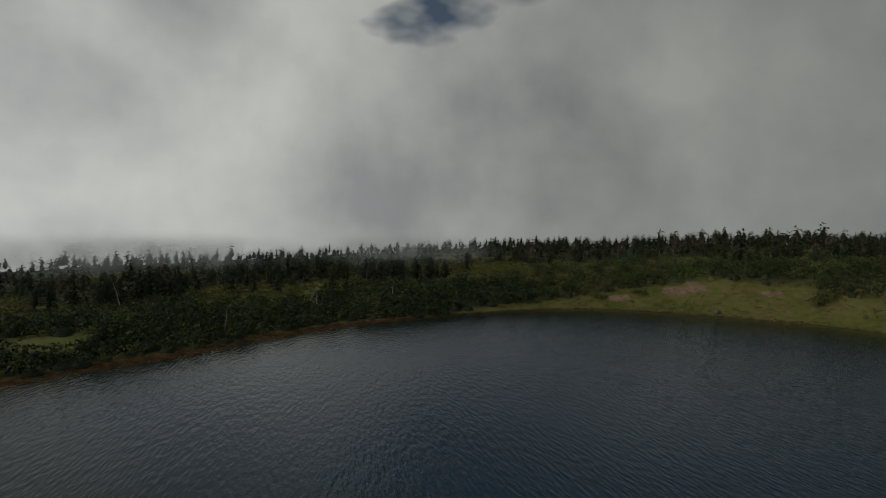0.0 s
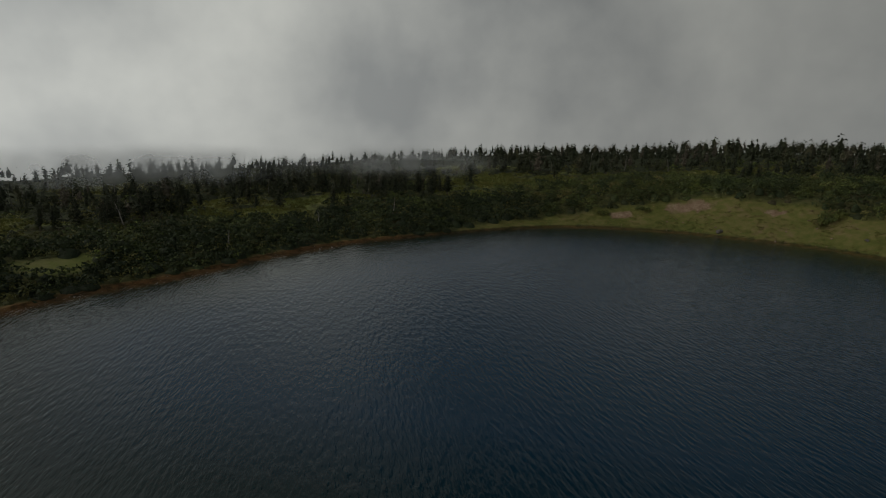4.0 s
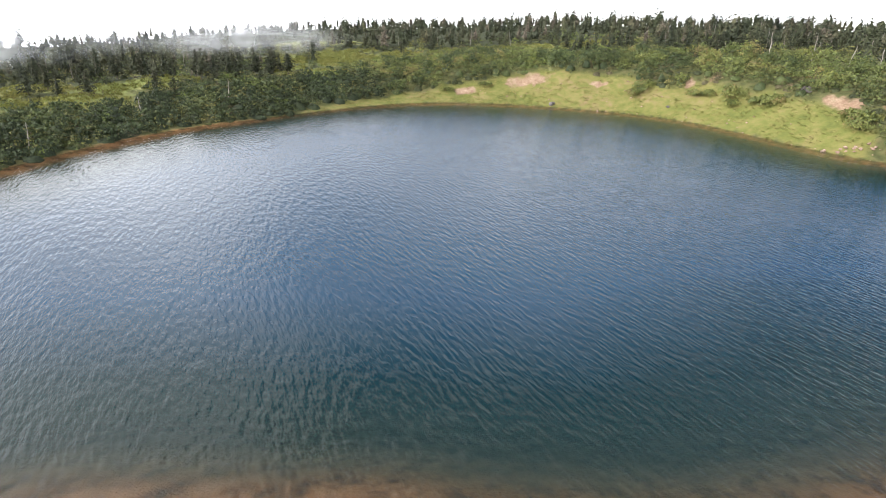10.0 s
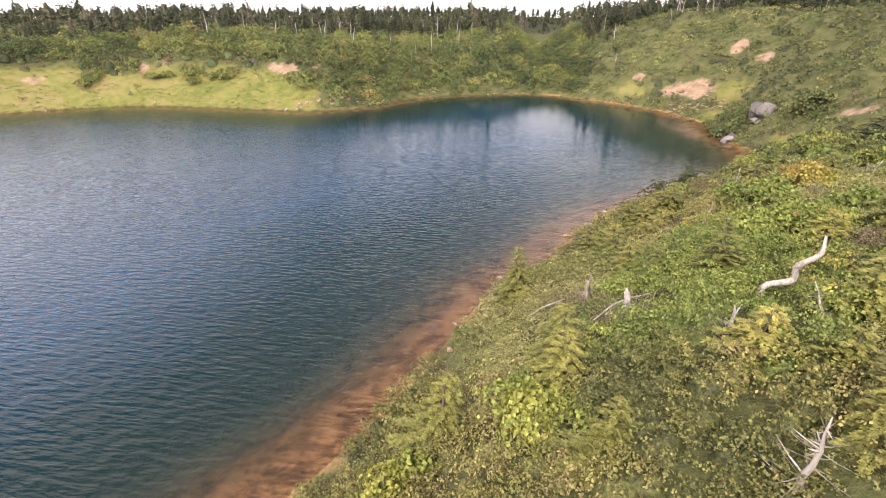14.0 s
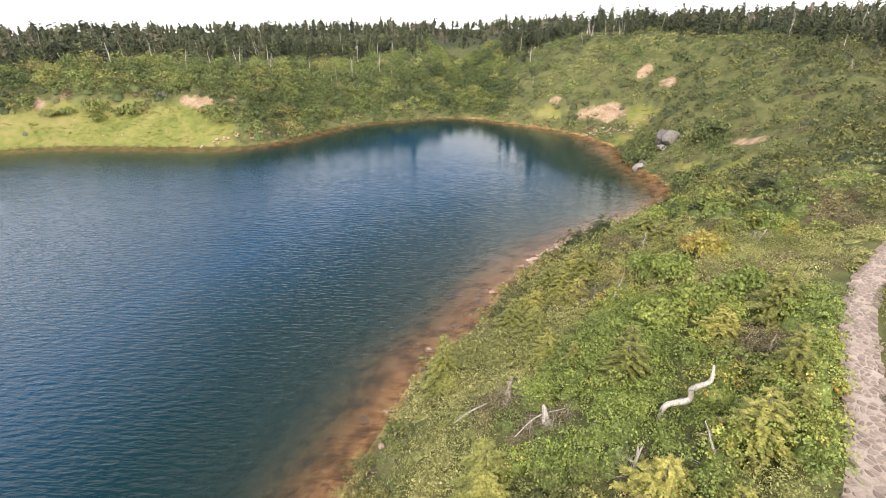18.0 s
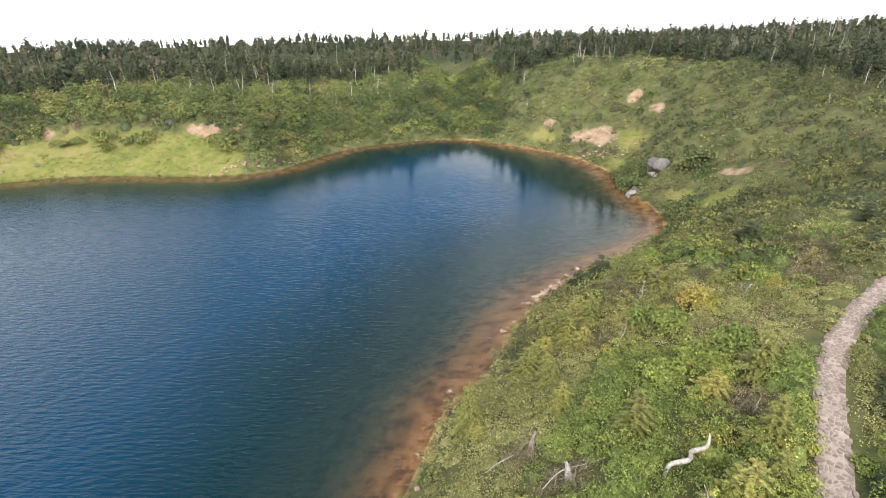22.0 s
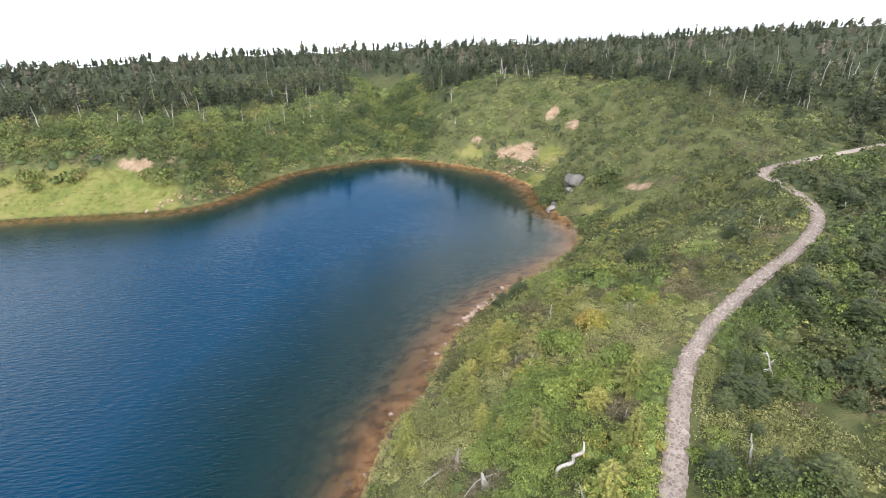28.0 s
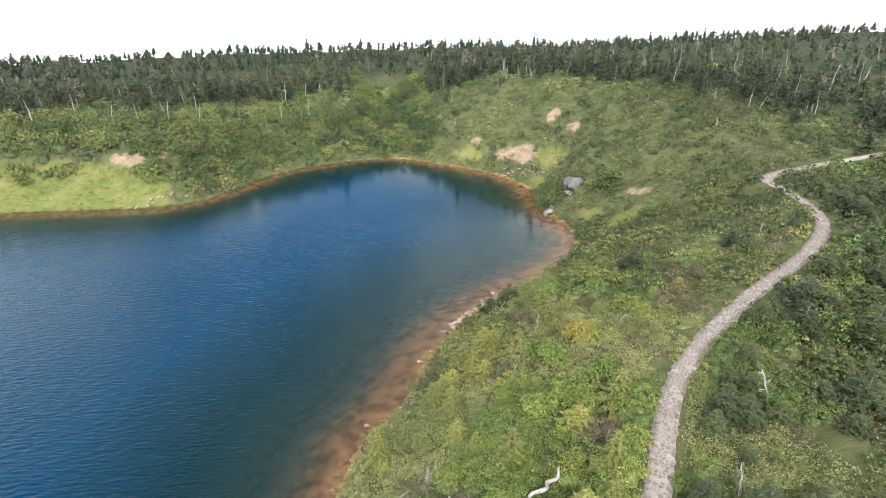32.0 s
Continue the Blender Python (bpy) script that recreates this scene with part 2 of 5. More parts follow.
def land(x, y, d=None):
    """Height of the ground, the lake's bed included."""
    x, y = np.asarray(x, float), np.asarray(y, float)
    d = shore_distance(x, y) if d is None else d
    t = np.array(BANKS)
    ang = np.degrees(np.arctan2(y - MID[1], x - MID[0]))
    cols = [np.zeros_like(x)] + [np.interp(ang, t[:, 0], t[:, k]) for k in range(1, 6)]
    dist = [0, 4, 10, 20, 60, 150]
    wob = (fbm(x / 9, y / 9, 5, 2) - 0.5) * np.clip(d, 0, 8) * 0.5
    dd = np.clip(d - 0.55 + wob, 0, 150)
    h = np.zeros_like(x)
    for k in range(5):
        f = np.clip((dd - dist[k]) / (dist[k + 1] - dist[k]), 0, 1)
        h = np.where((dd >= dist[k]) & (dd <= dist[k + 1]), cols[k] * (1 - f) + cols[k + 1] * f, h)
    g, along = line_distance(x, y, GULLY, False)
    floor = np.interp(along, [0, 6, 24, 36], [0.6, 1.6, 4.2, 9.5])
    w = np.exp(-(g / 8.5) ** 2) * np.clip(d / 3, 0, 1)
    h = h * (1 - w) + np.minimum(h, floor) * w
    rough = (fbm(x / 14, y / 14, 21, 2) - 0.5) * 1.7 + (fbm(x / 4.5, y / 4.5, 31, 1) - 0.5) * 0.7
    far = np.clip((d - 150) / 400, 0, 1)
    h = h + rough * np.clip(d / 9, 0, 1) + far * (fbm(x / 160, y / 160, 41) - 0.5) * 10
    brow = np.interp(ang, [-180, -120, -60, -20, 20, 60, 100, 130, 180], [90, 160, 220, 200, 170, 140, 110, 95, 90])
    h = h - np.clip(d - brow, 0, None) * 0.17                       # the mountain falls away behind
    h = np.where(d < 60, np.maximum(h, 0.13 * np.clip(d, 0, 1.5)), h)
    p, k = line_distance(x, y, PATH_LINE, False)
    bench = np.interp(np.interp(k, np.arange(len(PATH_LINE)), PATH_LINE[:, 0]), PATH_X, PATH_Z)
    w = np.exp(-(p / 2.2) ** 4)
    h = h * (1 - w) + bench * w
    m = -d
    shelf = 0.35 + np.interp(x, [-15, 4, 13, 20, 26, 34, 46, 60, 76, 95], [1.8, 1.7, 1.4, 0.8, 0.4, 1.2, 1.5, 1.4, 1.4, 0.9]) * (0.45 + 1.0 * fbm(x / 5, y / 5, 55)) * np.maximum(np.clip((32 - y) / 10, 0, 1), np.clip((-6 - x) / 8, 0, 1))
    near_side = np.clip((34 - y) / 8, 0, 1) * np.clip((x - 12) / 16, 0.2, 1)
    shelf = shelf * (1 + 0.35 * near_side) + 2.0 * np.clip((y - 34) / 6, 0, 1) * np.clip((x - 2) / 8, 0, 1) * (0.4 + 1.0 * fbm(x / 6, y / 6, 57))
    bed = np.where(m < shelf, m * 0.18, shelf * 0.18 + (m - shelf) * (0.42 - 0.12 * near_side))
    return np.where(d > 0, h, -np.minimum(bed, 12) - (fbm(x / 2, y / 2, 51) - 0.5) * 0.25 * np.clip(m / 2, 0, 1))


def spot(x, y, cx, cy, rx, ry, turn=0.0, seed=3, rag=1.5):
    """A ragged patch, 1 inside and 0 outside."""
    c, s = math.cos(radians(turn)), math.sin(radians(turn))
    u, v = ((x - cx) * c + (y - cy) * s) / rx, (-(x - cx) * s + (y - cy) * c) / ry
    r = np.sqrt(u * u + v * v) + (fbm(x / 2.2, y / 2.2, seed) - 0.5) * rag
    return np.clip((1.0 - r) / 0.3, 0, 1)


# bare earth on the banks: middle, half sizes, turn
SCARS = [(100.2, 5.4, 6.0, 2.3, 66), (105.9, 0.2, 1.5, 1.6, 20), (100.8, -3.6, 2.2, 1.2, 20), (74.2, -12.9, 3.4, 0.9, 30), (105.8, 14.5, 1.6, 1.0, 70),
         (73.8, 66.1, 1.6, 3.2, 10), (76.6, 61.2, 0.9, 1.5, 20), (63.8, 87.2, 1.2, 1.3, 0), (66.5, 85.0, 0.8, 1.5, 0), (73.2, 75.2, 0.9, 1.1, 0), (38.0, 101.6, 5.5, 1.6, -14),
         (50.6, 95.4, 2.6, 1.1, -30), (26.4, 101.6, 2.6, 1.0, -5), (154.0, 48.7, 4.0, 1.2, 20), (97.5, 54.5, 1.0, 1.3, 0)]


def zones(x, y, d):
    """Earth, short grass, meadow and forest, each 0 to 1."""
    ang = np.degrees(np.arctan2(y - MID[1], x - MID[0]))
    earth = np.zeros_like(x)
    for k, (cx, cy, rx, ry, turn) in enumerate(SCARS):
        earth = np.maximum(earth, spot(x, y, cx, cy, rx, ry, turn, 60 + k, 0.9))
    top = np.interp(ang, [9, 14, 22, 55, 75, 90, 104, 125, 135], [0, 5, 9.5, 9, 11, 9, 5, 2, 0]) + (fbm(x / 5, y / 5, 71) - 0.5) * 5
    grass = np.clip((top - d) / 1.2, 0, 1) * (d > 0)
    for cx, cy, rx, ry, turn in ((95.5, -0.5, 4.0, 2.0, 40), (103.0, 15.5, 3.6, 1.6, 70), (74.5, -6.6, 3.4, 1.6, 20), (69.0, -10.4, 3.0, 2.0, 0), (91.0, 1.6, 3.0, 1.6, 30)):
        grass = np.maximum(grass, spot(x, y, cx, cy, rx, ry, turn, 97))
    meadow = np.zeros_like(x)
    for cx, cy, rx, ry, turn in ((-37, 83, 13, 6.5, 20), (-48, 91, 11, 5, 20), (-29, 95, 12, 4, 25), (5, 126, 22, 13, 15), (-10, 148, 16, 8, 15), (1, 109, 9, 4, 0), (36, 131, 18, 6, 0), (-43, 52, 4, 2.5, 60), (-62, 62, 8, 5, 20), (-72, 100, 12, 6, 30),
                                 (161, 53.0, 9, 4.5, 20), (60, 128, 14, 4, 5)):
        meadow = np.maximum(meadow, spot(x, y, cx, cy, rx, ry, turn, 90))
    edge = np.interp(ang, [-180, -150, -110, -85, -70, -60, -50, -40, -30, -22, -14, -6, 2, 14, 30, 50, 70, 88, 104, 118, 128, 160, 180],
                     [16, 22, 34, 34, 42, 36, 27, 23, 23, 22, 22, 22, 22, 27, 29, 26, 28, 40, 34, 16, 17, 18, 16])
    g, along = line_distance(x, y, GULLY, False)
    forest = np.clip((d - edge + 3 - (fbm(x / 9, y / 9, 81) - 0.5) * 18) / 9, 0, 1) * (1 - meadow) * np.clip((g - 8) / 4 + np.clip((along - 25) / 3, 0, 3), 0, 1)
    return earth, grass, meadow, forest


# ---- materials ----
def material(name, rough=0.8, spec=0.3):
    m = bpy.data.materials.new(name)
    m.use_nodes = True
    b = m.node_tree.nodes["Principled BSDF"]
    b.inputs["Roughness"].default_value = rough
    b.inputs["Specular IOR Level"].default_value = spec
    return m, m.node_tree.nodes, m.node_tree.links, b


def ramp(nodes, stops):
    r = nodes.new("ShaderNodeValToRGB")
    e = r.color_ramp.elements
    while len(e) < len(stops):
        e.new(0.5)
    for k, (p, c) in zip(e, stops):
        k.position, k.color = p, (*c, 1)
    return r


def noise_tex(nodes, links, scale, detail=4, coord="Object", rough=0.55, stretch=None, turn=0):
    n = nodes.new("ShaderNodeTexNoise")
    n.inputs["Scale"].default_value, n.inputs["Detail"].default_value, n.inputs["Roughness"].default_value = scale, detail, rough
    tc = nodes.new("ShaderNodeTexCoord")
    src = tc.outputs[coord]
    if stretch:
        mp = nodes.new("ShaderNodeMapping")
        mp.vector_type = "TEXTURE"
        mp.inputs["Scale"].default_value = tuple(1 / k for k in stretch)
        mp.inputs["Rotation"].default_value = (0, 0, radians(turn))
        links.new(src, mp.inputs["Vector"])
        src = mp.outputs[0]
    links.new(src, n.inputs["Vector"])
    return n


def mixer(nodes, links, fac, a, b, mode="MIX"):
    m = nodes.new("ShaderNodeMixRGB")
    m.blend_type = mode
    for s, v in zip(m.inputs, (fac, a, b)):
        if hasattr(v, "links"):
            links.new(v, s)
        else:
            s.default_value = v if not isinstance(v, tuple) else (*v, 1)
    return m.outputs[0]


def bumped(nodes, links, bsdf, height, strength, distance):
    b = nodes.new("ShaderNodeBump")
    b.inputs["Strength"].default_value, b.inputs["Distance"].default_value = strength, distance
    links.new(height, b.inputs["Height"])
    links.new(b.outputs[0], bsdf.inputs["Normal"])


def attribute(nodes, name):
    a = nodes.new("ShaderNodeAttribute")
    a.attribute_name = name
    return a.outputs["Fac"]


def foliage(name, stops, rough=0.6, thin=0.3, dull=0.4, grain=7.0):
    """Leaves: the stock's tint picks the colour, each leaf a shade of its own; a little light passes through."""
    m, n, l, b = material(name, rough, 0.25)
    r = ramp(n, stops)
    l.new(attribute(n, "tint"), r.inputs[0])
    v = n.new("ShaderNodeMapRange")
    v.inputs["To Min"].default_value, v.inputs["To Max"].default_value = 1 - dull, 1 + dull
    l.new(attribute(n, "speck"), v.inputs["Value"])
    big = noise_tex(n, l, 0.09, 3)
    v2 = n.new("ShaderNodeMapRange")
    v2.inputs["From Min"].default_value, v2.inputs["From Max"].default_value = 0.3, 0.7
    v2.inputs["To Min"].default_value, v2.inputs["To Max"].default_value = 0.8, 1.2
    l.new(big.outputs["Fac"], v2.inputs["Value"])
    mul = n.new("ShaderNodeMath")
    mul.operation = "MULTIPLY"
    l.new(v.outputs[0], mul.inputs[0]), l.new(v2.outputs[0], mul.inputs[1])
    fine = noise_tex(n, l, grain, 3, rough=0.7)
    v3 = n.new("ShaderNodeMapRange")
    v3.inputs["From Min"].default_value, v3.inputs["From Max"].default_value = 0.34, 0.66
    v3.inputs["To Min"].default_value, v3.inputs["To Max"].default_value = 0.55, 1.65
    l.new(fine.outputs["Fac"], v3.inputs["Value"])
    mul2 = n.new("ShaderNodeMath")
    mul2.operation = "MULTIPLY"
    l.new(mul.outputs[0], mul2.inputs[0]), l.new(v3.outputs[0], mul2.inputs[1])
    mul = mul2
    bumped(n, l, b, fine.outputs["Fac"], 0.8, 0.5 / grain)
    sc = n.new("ShaderNodeVectorMath")
    sc.operation = "SCALE"
    l.new(r.outputs[0], sc.inputs[0]), l.new(mul.outputs[0], sc.inputs["Scale"])
    l.new(sc.outputs[0], b.inputs["Base Color"])
    if thin:
        t = n.new("ShaderNodeBsdfTranslucent")
        l.new(sc.outputs[0], t.inputs["Color"])
        mx = n.new("ShaderNodeMixShader")
        mx.inputs[0].default_value = thin
        l.new(b.outputs[0], mx.inputs[1]), l.new(t.outputs[0], mx.inputs[2])
        l.new(mx.outputs[0], n["Material Output"].inputs["Surface"])
    return m


def ground_material():
    m, n, l, b = material("ground_cover", 0.92, 0.15)
    fine, mid, big = noise_tex(n, l, 6.0, 5), noise_tex(n, l, 0.9, 4), noise_tex(n, l, 0.14, 4)
    litter = ramp(n, [(0.3, (0.042, 0.046, 0.018)), (0.5, (0.070, 0.074, 0.027)), (0.72, (0.105, 0.096, 0.042))])
    l.new(mid.outputs["Fac"], litter.inputs[0])
    turf = ramp(n, [(0.32, (0.070, 0.082, 0.021)), (0.44, (0.108, 0.115, 0.029)), (0.56, (0.148, 0.136, 0.044)), (0.70, (0.190, 0.138, 0.072))])
    l.new(mixer(n, l, 0.5, mid.outputs["Fac"], big.outputs["Fac"]), turf.inputs[0])
    field = ramp(n, [(0.35, (0.105, 0.125, 0.035)), (0.5, (0.150, 0.165, 0.048)), (0.66, (0.205, 0.190, 0.080))])
    l.new(mixer(n, l, 0.4, big.outputs["Fac"], mid.outputs["Fac"]), field.inputs[0])
    soil = ramp(n, [(0.3, (0.120, 0.068, 0.044)), (0.5, (0.222, 0.150, 0.098)), (0.7, (0.345, 0.265, 0.190))])
    l.new(mixer(n, l, 0.5, fine.outputs["Fac"], mid.outputs["Fac"]), soil.inputs[0])
    rust = ramp(n, [(0.34, (0.062, 0.042, 0.028)), (0.45, (0.190, 0.102, 0.046)), (0.56, (0.350, 0.198, 0.092)), (0.78, (0.410, 0.265, 0.150))])
    l.new(mixer(n, l, 0.7, fine.outputs["Fac"], mid.outputs["Fac"]), rust.inputs[0])
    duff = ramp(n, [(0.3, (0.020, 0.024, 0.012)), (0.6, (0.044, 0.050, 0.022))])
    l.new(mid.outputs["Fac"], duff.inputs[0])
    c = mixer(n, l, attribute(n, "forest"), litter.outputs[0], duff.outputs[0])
    c = mixer(n, l, attribute(n, "meadow"), c, field.outputs[0])
    c = mixer(n, l, attribute(n, "grass"), c, turf.outputs[0])
    edge = n.new("ShaderNodeMath")                # turf creeps into the bare earth in ragged tongues
    edge.operation = "MULTIPLY_ADD"
    patch = noise_tex(n, l, 0.55, 5, rough=0.65)
    l.new(patch.outputs["Fac"], edge.inputs[0])
    edge.inputs[1].default_value = 3.2
    shift = n.new("ShaderNodeMath")
    shift.operation = "MULTIPLY_ADD"
    l.new(attribute(n, "earth"), shift.inputs[0])
    shift.inputs[1].default_value, shift.inputs[2].default_value = 2.1, -2.5
    l.new(shift.outputs[0], edge.inputs[2])
    edge.use_clamp = True
    c = mixer(n, l, edge.outputs[0], c, soil.outputs[0])
    c = mixer(n, l, attribute(n, "bed"), c, rust.outputs[0])
    l.new(c, b.inputs["Base Color"])
    bumped(n, l, b, mixer(n, l, 0.5, fine.outputs["Fac"], mid.outputs["Fac"]), 0.7, 0.25)
    return m


def water_material():
    """Clear over the shallows, clouding to deep blue, with a wind-ruffled face."""
    m = bpy.data.materials.new("lake_water")
    m.use_nodes = True
    n, l = m.node_tree.nodes, m.node_tree.links
    n.remove(n["Principled BSDF"])
    depth = attribute(n, "depth")
    body = ramp(n, [(0.0, (0.060, 0.042, 0.022)), (0.08, (0.032, 0.036, 0.024)), (0.16, (0.009, 0.019, 0.016)), (0.36, (0.002, 0.014, 0.017)), (0.8, (0.001, 0.023, 0.050))])
    l.new(depth, body.inputs[0])
    fac = ramp(n, [(0.0, (0.05, 0.05, 0.05)), (0.04, (0.34, 0.34, 0.34)), (0.12, (0.82, 0.82, 0.82)), (0.26, (0.975, 0.975, 0.975)), (0.5, (1, 1, 1))])
    l.new(depth, fac.inputs[0])
    clear = n.new("ShaderNodeBsdfTransparent")
    clear.inputs[0].default_value = (0.95, 0.91, 0.86, 1)
    dif = n.new("ShaderNodeBsdfDiffuse")
    l.new(body.outputs[0], dif.inputs["Color"])
    mix = n.new("ShaderNodeMixShader")
    l.new(fac.outputs[0], mix.inputs[0]), l.new(clear.outputs[0], mix.inputs[1]), l.new(dif.outputs[0], mix.inputs[2])
    gl = n.new("ShaderNodeBsdfGlossy")
    gl.inputs["Roughness"].default_value = 0.07
    fr = n.new("ShaderNodeFresnel")
    fr.inputs["IOR"].default_value = 1.33
    ripple = noise_tex(n, l, 1.7, 2.0, stretch=(2.2, 0.62, 1.0), rough=0.5, turn=18)
    swell = noise_tex(n, l, 0.4, 3, stretch=(2.0, 0.6, 1.0), turn=-8)
    wind = attribute(n, "wind")
    hgt = mixer(n, l, wind, (0.5, 0.5, 0.5), mixer(n, l, 0.35, ripple.outputs["Fac"], swell.outputs["Fac"]))
    bp = n.new("ShaderNodeBump")
    bp.inputs["Strength"].default_value, bp.inputs["Distance"].default_value = 1.0, 0.115
    l.new(hgt, bp.inputs["Height"])
    for s in (gl.inputs["Normal"], fr.inputs["Normal"]):
        l.new(bp.outputs[0], s)
    top = n.new("ShaderNodeMixShader")
    l.new(fr.outputs[0], top.inputs[0]), l.new(mix.outputs[0], top.inputs[1]), l.new(gl.outputs[0], top.inputs[2])
    l.new(top.outputs[0], n["Material Output"].inputs["Surface"])
    return m


def stone_material(name, stops, scale=3.0):
    m, n, l, b = material(name, 0.85, 0.3)
    a, c = noise_tex(n, l, scale, 6, rough=0.65), noise_tex(n, l, scale * 5, 4)
    info = n.new("ShaderNodeObjectInfo")
    r = ramp(n, stops)
    l.new(mixer(n, l, 0.35, a.outputs["Fac"], info.outputs["Random"]), r.inputs[0])
    l.new(mixer(n, l, 0.3, r.outputs[0], c.outputs["Color"], "SOFT_LIGHT"), b.inputs["Base Color"])
    bumped(n, l, b, mixer(n, l, 0.5, a.outputs["Fac"], c.outputs["Fac"]), 0.6, 0.08)
    return m


def wood_material(name, stops):
    m, n, l, b = material(name, 0.85, 0.2)
    g = noise_tex(n, l, 3.0, 5, stretch=(6, 6, 0.7))
    r = ramp(n, stops)
    l.new(g.outputs["Fac"], r.inputs[0]), l.new(r.outputs[0], b.inputs["Base Color"])
    bumped(n, l, b, g.outputs["Fac"], 0.5, 0.03)
    return m


GROUND, WATER = ground_material(), water_material()
FIR = foliage("fir_needles", [(0.0, (0.016, 0.022, 0.012)), (0.45, (0.032, 0.038, 0.018)), (0.75, (0.056, 0.056, 0.028)), (1.0, (0.095, 0.080, 0.058))], 0.7, 0.1, 0.3, 3.0)
YOUNG_FIR = foliage("young_fir_needles", [(0.0, (0.084, 0.096, 0.029)), (0.6, (0.190, 0.182, 0.046)), (1.0, (0.290, 0.245, 0.062))], 0.6, 0.2)
PINE = foliage("dwarf_pine_needles", [(0.0, (0.040, 0.048, 0.019)), (0.5, (0.104, 0.106, 0.034)), (0.8, (0.180, 0.164, 0.050)), (1.0, (0.200, 0.160, 0.070))], 0.65, 0.15, 0.24)
LEAF = foliage("shrub_leaves", [(0.0, (0.058, 0.074, 0.024)), (0.5, (0.122, 0.152, 0.036)), (0.8, (0.180, 0.204, 0.046)), (0.96, (0.250, 0.240, 0.050)), (1.0, (0.225, 0.150, 0.042))], 0.55, 0.2, 0.2)
OLD_FIR = foliage("grown_fir_needles", [(0.0, (0.026, 0.036, 0.016)), (0.6, (0.070, 0.078, 0.026)), (1.0, (0.130, 0.118, 0.040))], 0.6, 0.1)
DARK_LEAF = foliage("dark_shrub_leaves", [(0.0, (0.030, 0.042, 0.018)), (0.5, (0.062, 0.078, 0.028)), (1.0, (0.125, 0.132, 0.044))], 0.65, 0.2, 0.3)
BANK_LEAF = foliage("bank_shrub_leaves", [(0.0, (0.034, 0.048, 0.018)), (0.5, (0.085, 0.104, 0.030)), (0.85, (0.150, 0.160, 0.042)), (1.0, (0.165, 0.130, 0.050))], 0.6, 0.15, 0.14)
BAMBOO = foliage("bamboo_grass", [(0.0, (0.105, 0.114, 0.040)), (0.5, (0.180, 0.180, 0.060)), (1.0, (0.280, 0.252, 0.105))], 0.55, 0.18, 0.26)
TURF = foliage("grass_blades", [(0.0, (0.100, 0.110, 0.027)), (0.5, (0.140, 0.138, 0.037)), (1.0, (0.195, 0.168, 0.062))], 0.8, 0.35, 0.14)
HEATH = foliage("brown_heath", [(0.0, (0.066, 0.060, 0.030)), (0.5, (0.112, 0.096, 0.048)), (1.0, (0.170, 0.138, 0.076))], 0.8, 0.2)
BARK = wood_material("fir_bark", [(0.3, (0.060, 0.048, 0.036)), (0.7, (0.150, 0.130, 0.105))])
WHITE_WOOD = wood_material("sun_bleached_wood", [(0.3, (0.20, 0.175, 0.150)), (0.5, (0.31, 0.28, 0.245)), (0.7, (0.42, 0.39, 0.35))])
DEAD = wood_material("bleached_wood", [(0.3, (0.125, 0.108, 0.092)), (0.5, (0.215, 0.195, 0.172)), (0.7, (0.320, 0.298, 0.270))])
TWIG = wood_material("dead_twigs", [(0.3, (0.160, 0.120, 0.095)), (0.7, (0.330, 0.280, 0.230))])
ROCK = stone_material("shore_stone", [(0.25, (0.150, 0.090, 0.064)), (0.5, (0.245, 0.165, 0.122)), (0.75, (0.360, 0.270, 0.210))])
PALE = stone_material("pale_boulder", [(0.25, (0.060, 0.053, 0.048)), (0.5, (0.120, 0.107, 0.098)), (0.75, (0.200, 0.180, 0.165))])
PAVING = stone_material("path_stone", [(0.25, (0.125, 0.092, 0.076)), (0.5, (0.185, 0.143, 0.120)), (0.75, (0.265, 0.215, 0.185))], 4.0)


# ---- mesh helpers ----
shades = np.random.default_rng(70)


def mesh_of(name, verts, faces, mat, tint=None, smooth=False, attrs=None):
    """A mesh from arrays: faces is (n, 3) or (n, 4); tint is one value a face, or a tint and a shade."""
    me = bpy.data.meshes.new(name)
    verts, faces = np.asarray(verts, np.float32), np.asarray(faces, np.int32)
    k = faces.shape[1]
    me.vertices.add(len(verts)), me.loops.add(faces.size), me.polygons.add(len(faces))
    me.vertices.foreach_set("co", verts.ravel())
    me.loops.foreach_set("vertex_index", faces.ravel())
    me.polygons.foreach_set("loop_start", np.arange(0, faces.size, k, dtype=np.int32))
    me.polygons.foreach_set("use_smooth", np.full(len(faces), smooth))
    if tint is not None:
        tint = np.asarray(tint, np.float32)
        speck = tint[:, 1] if tint.ndim == 2 else shades.uniform(size=len(tint)).astype(np.float32)
        me.attributes.new("tint", "FLOAT", "FACE").data.foreach_set("value", np.ascontiguousarray(tint[:, 0] if tint.ndim == 2 else tint))
        me.attributes.new("speck", "FLOAT", "FACE").data.foreach_set("value", np.ascontiguousarray(speck))
    for key, val in (attrs or {}).items():
        me.attributes.new(key, "FLOAT", "POINT").data.foreach_set("value", np.asarray(val, np.float32).ravel())
    me.materials.append(mat)
    me.update(calc_edges=True)
    return me


def part(name, me, parent=None, label=""):
    ob = new(name, me)
    ob.parent = parent
    return tagged(ob, label) if label else ob


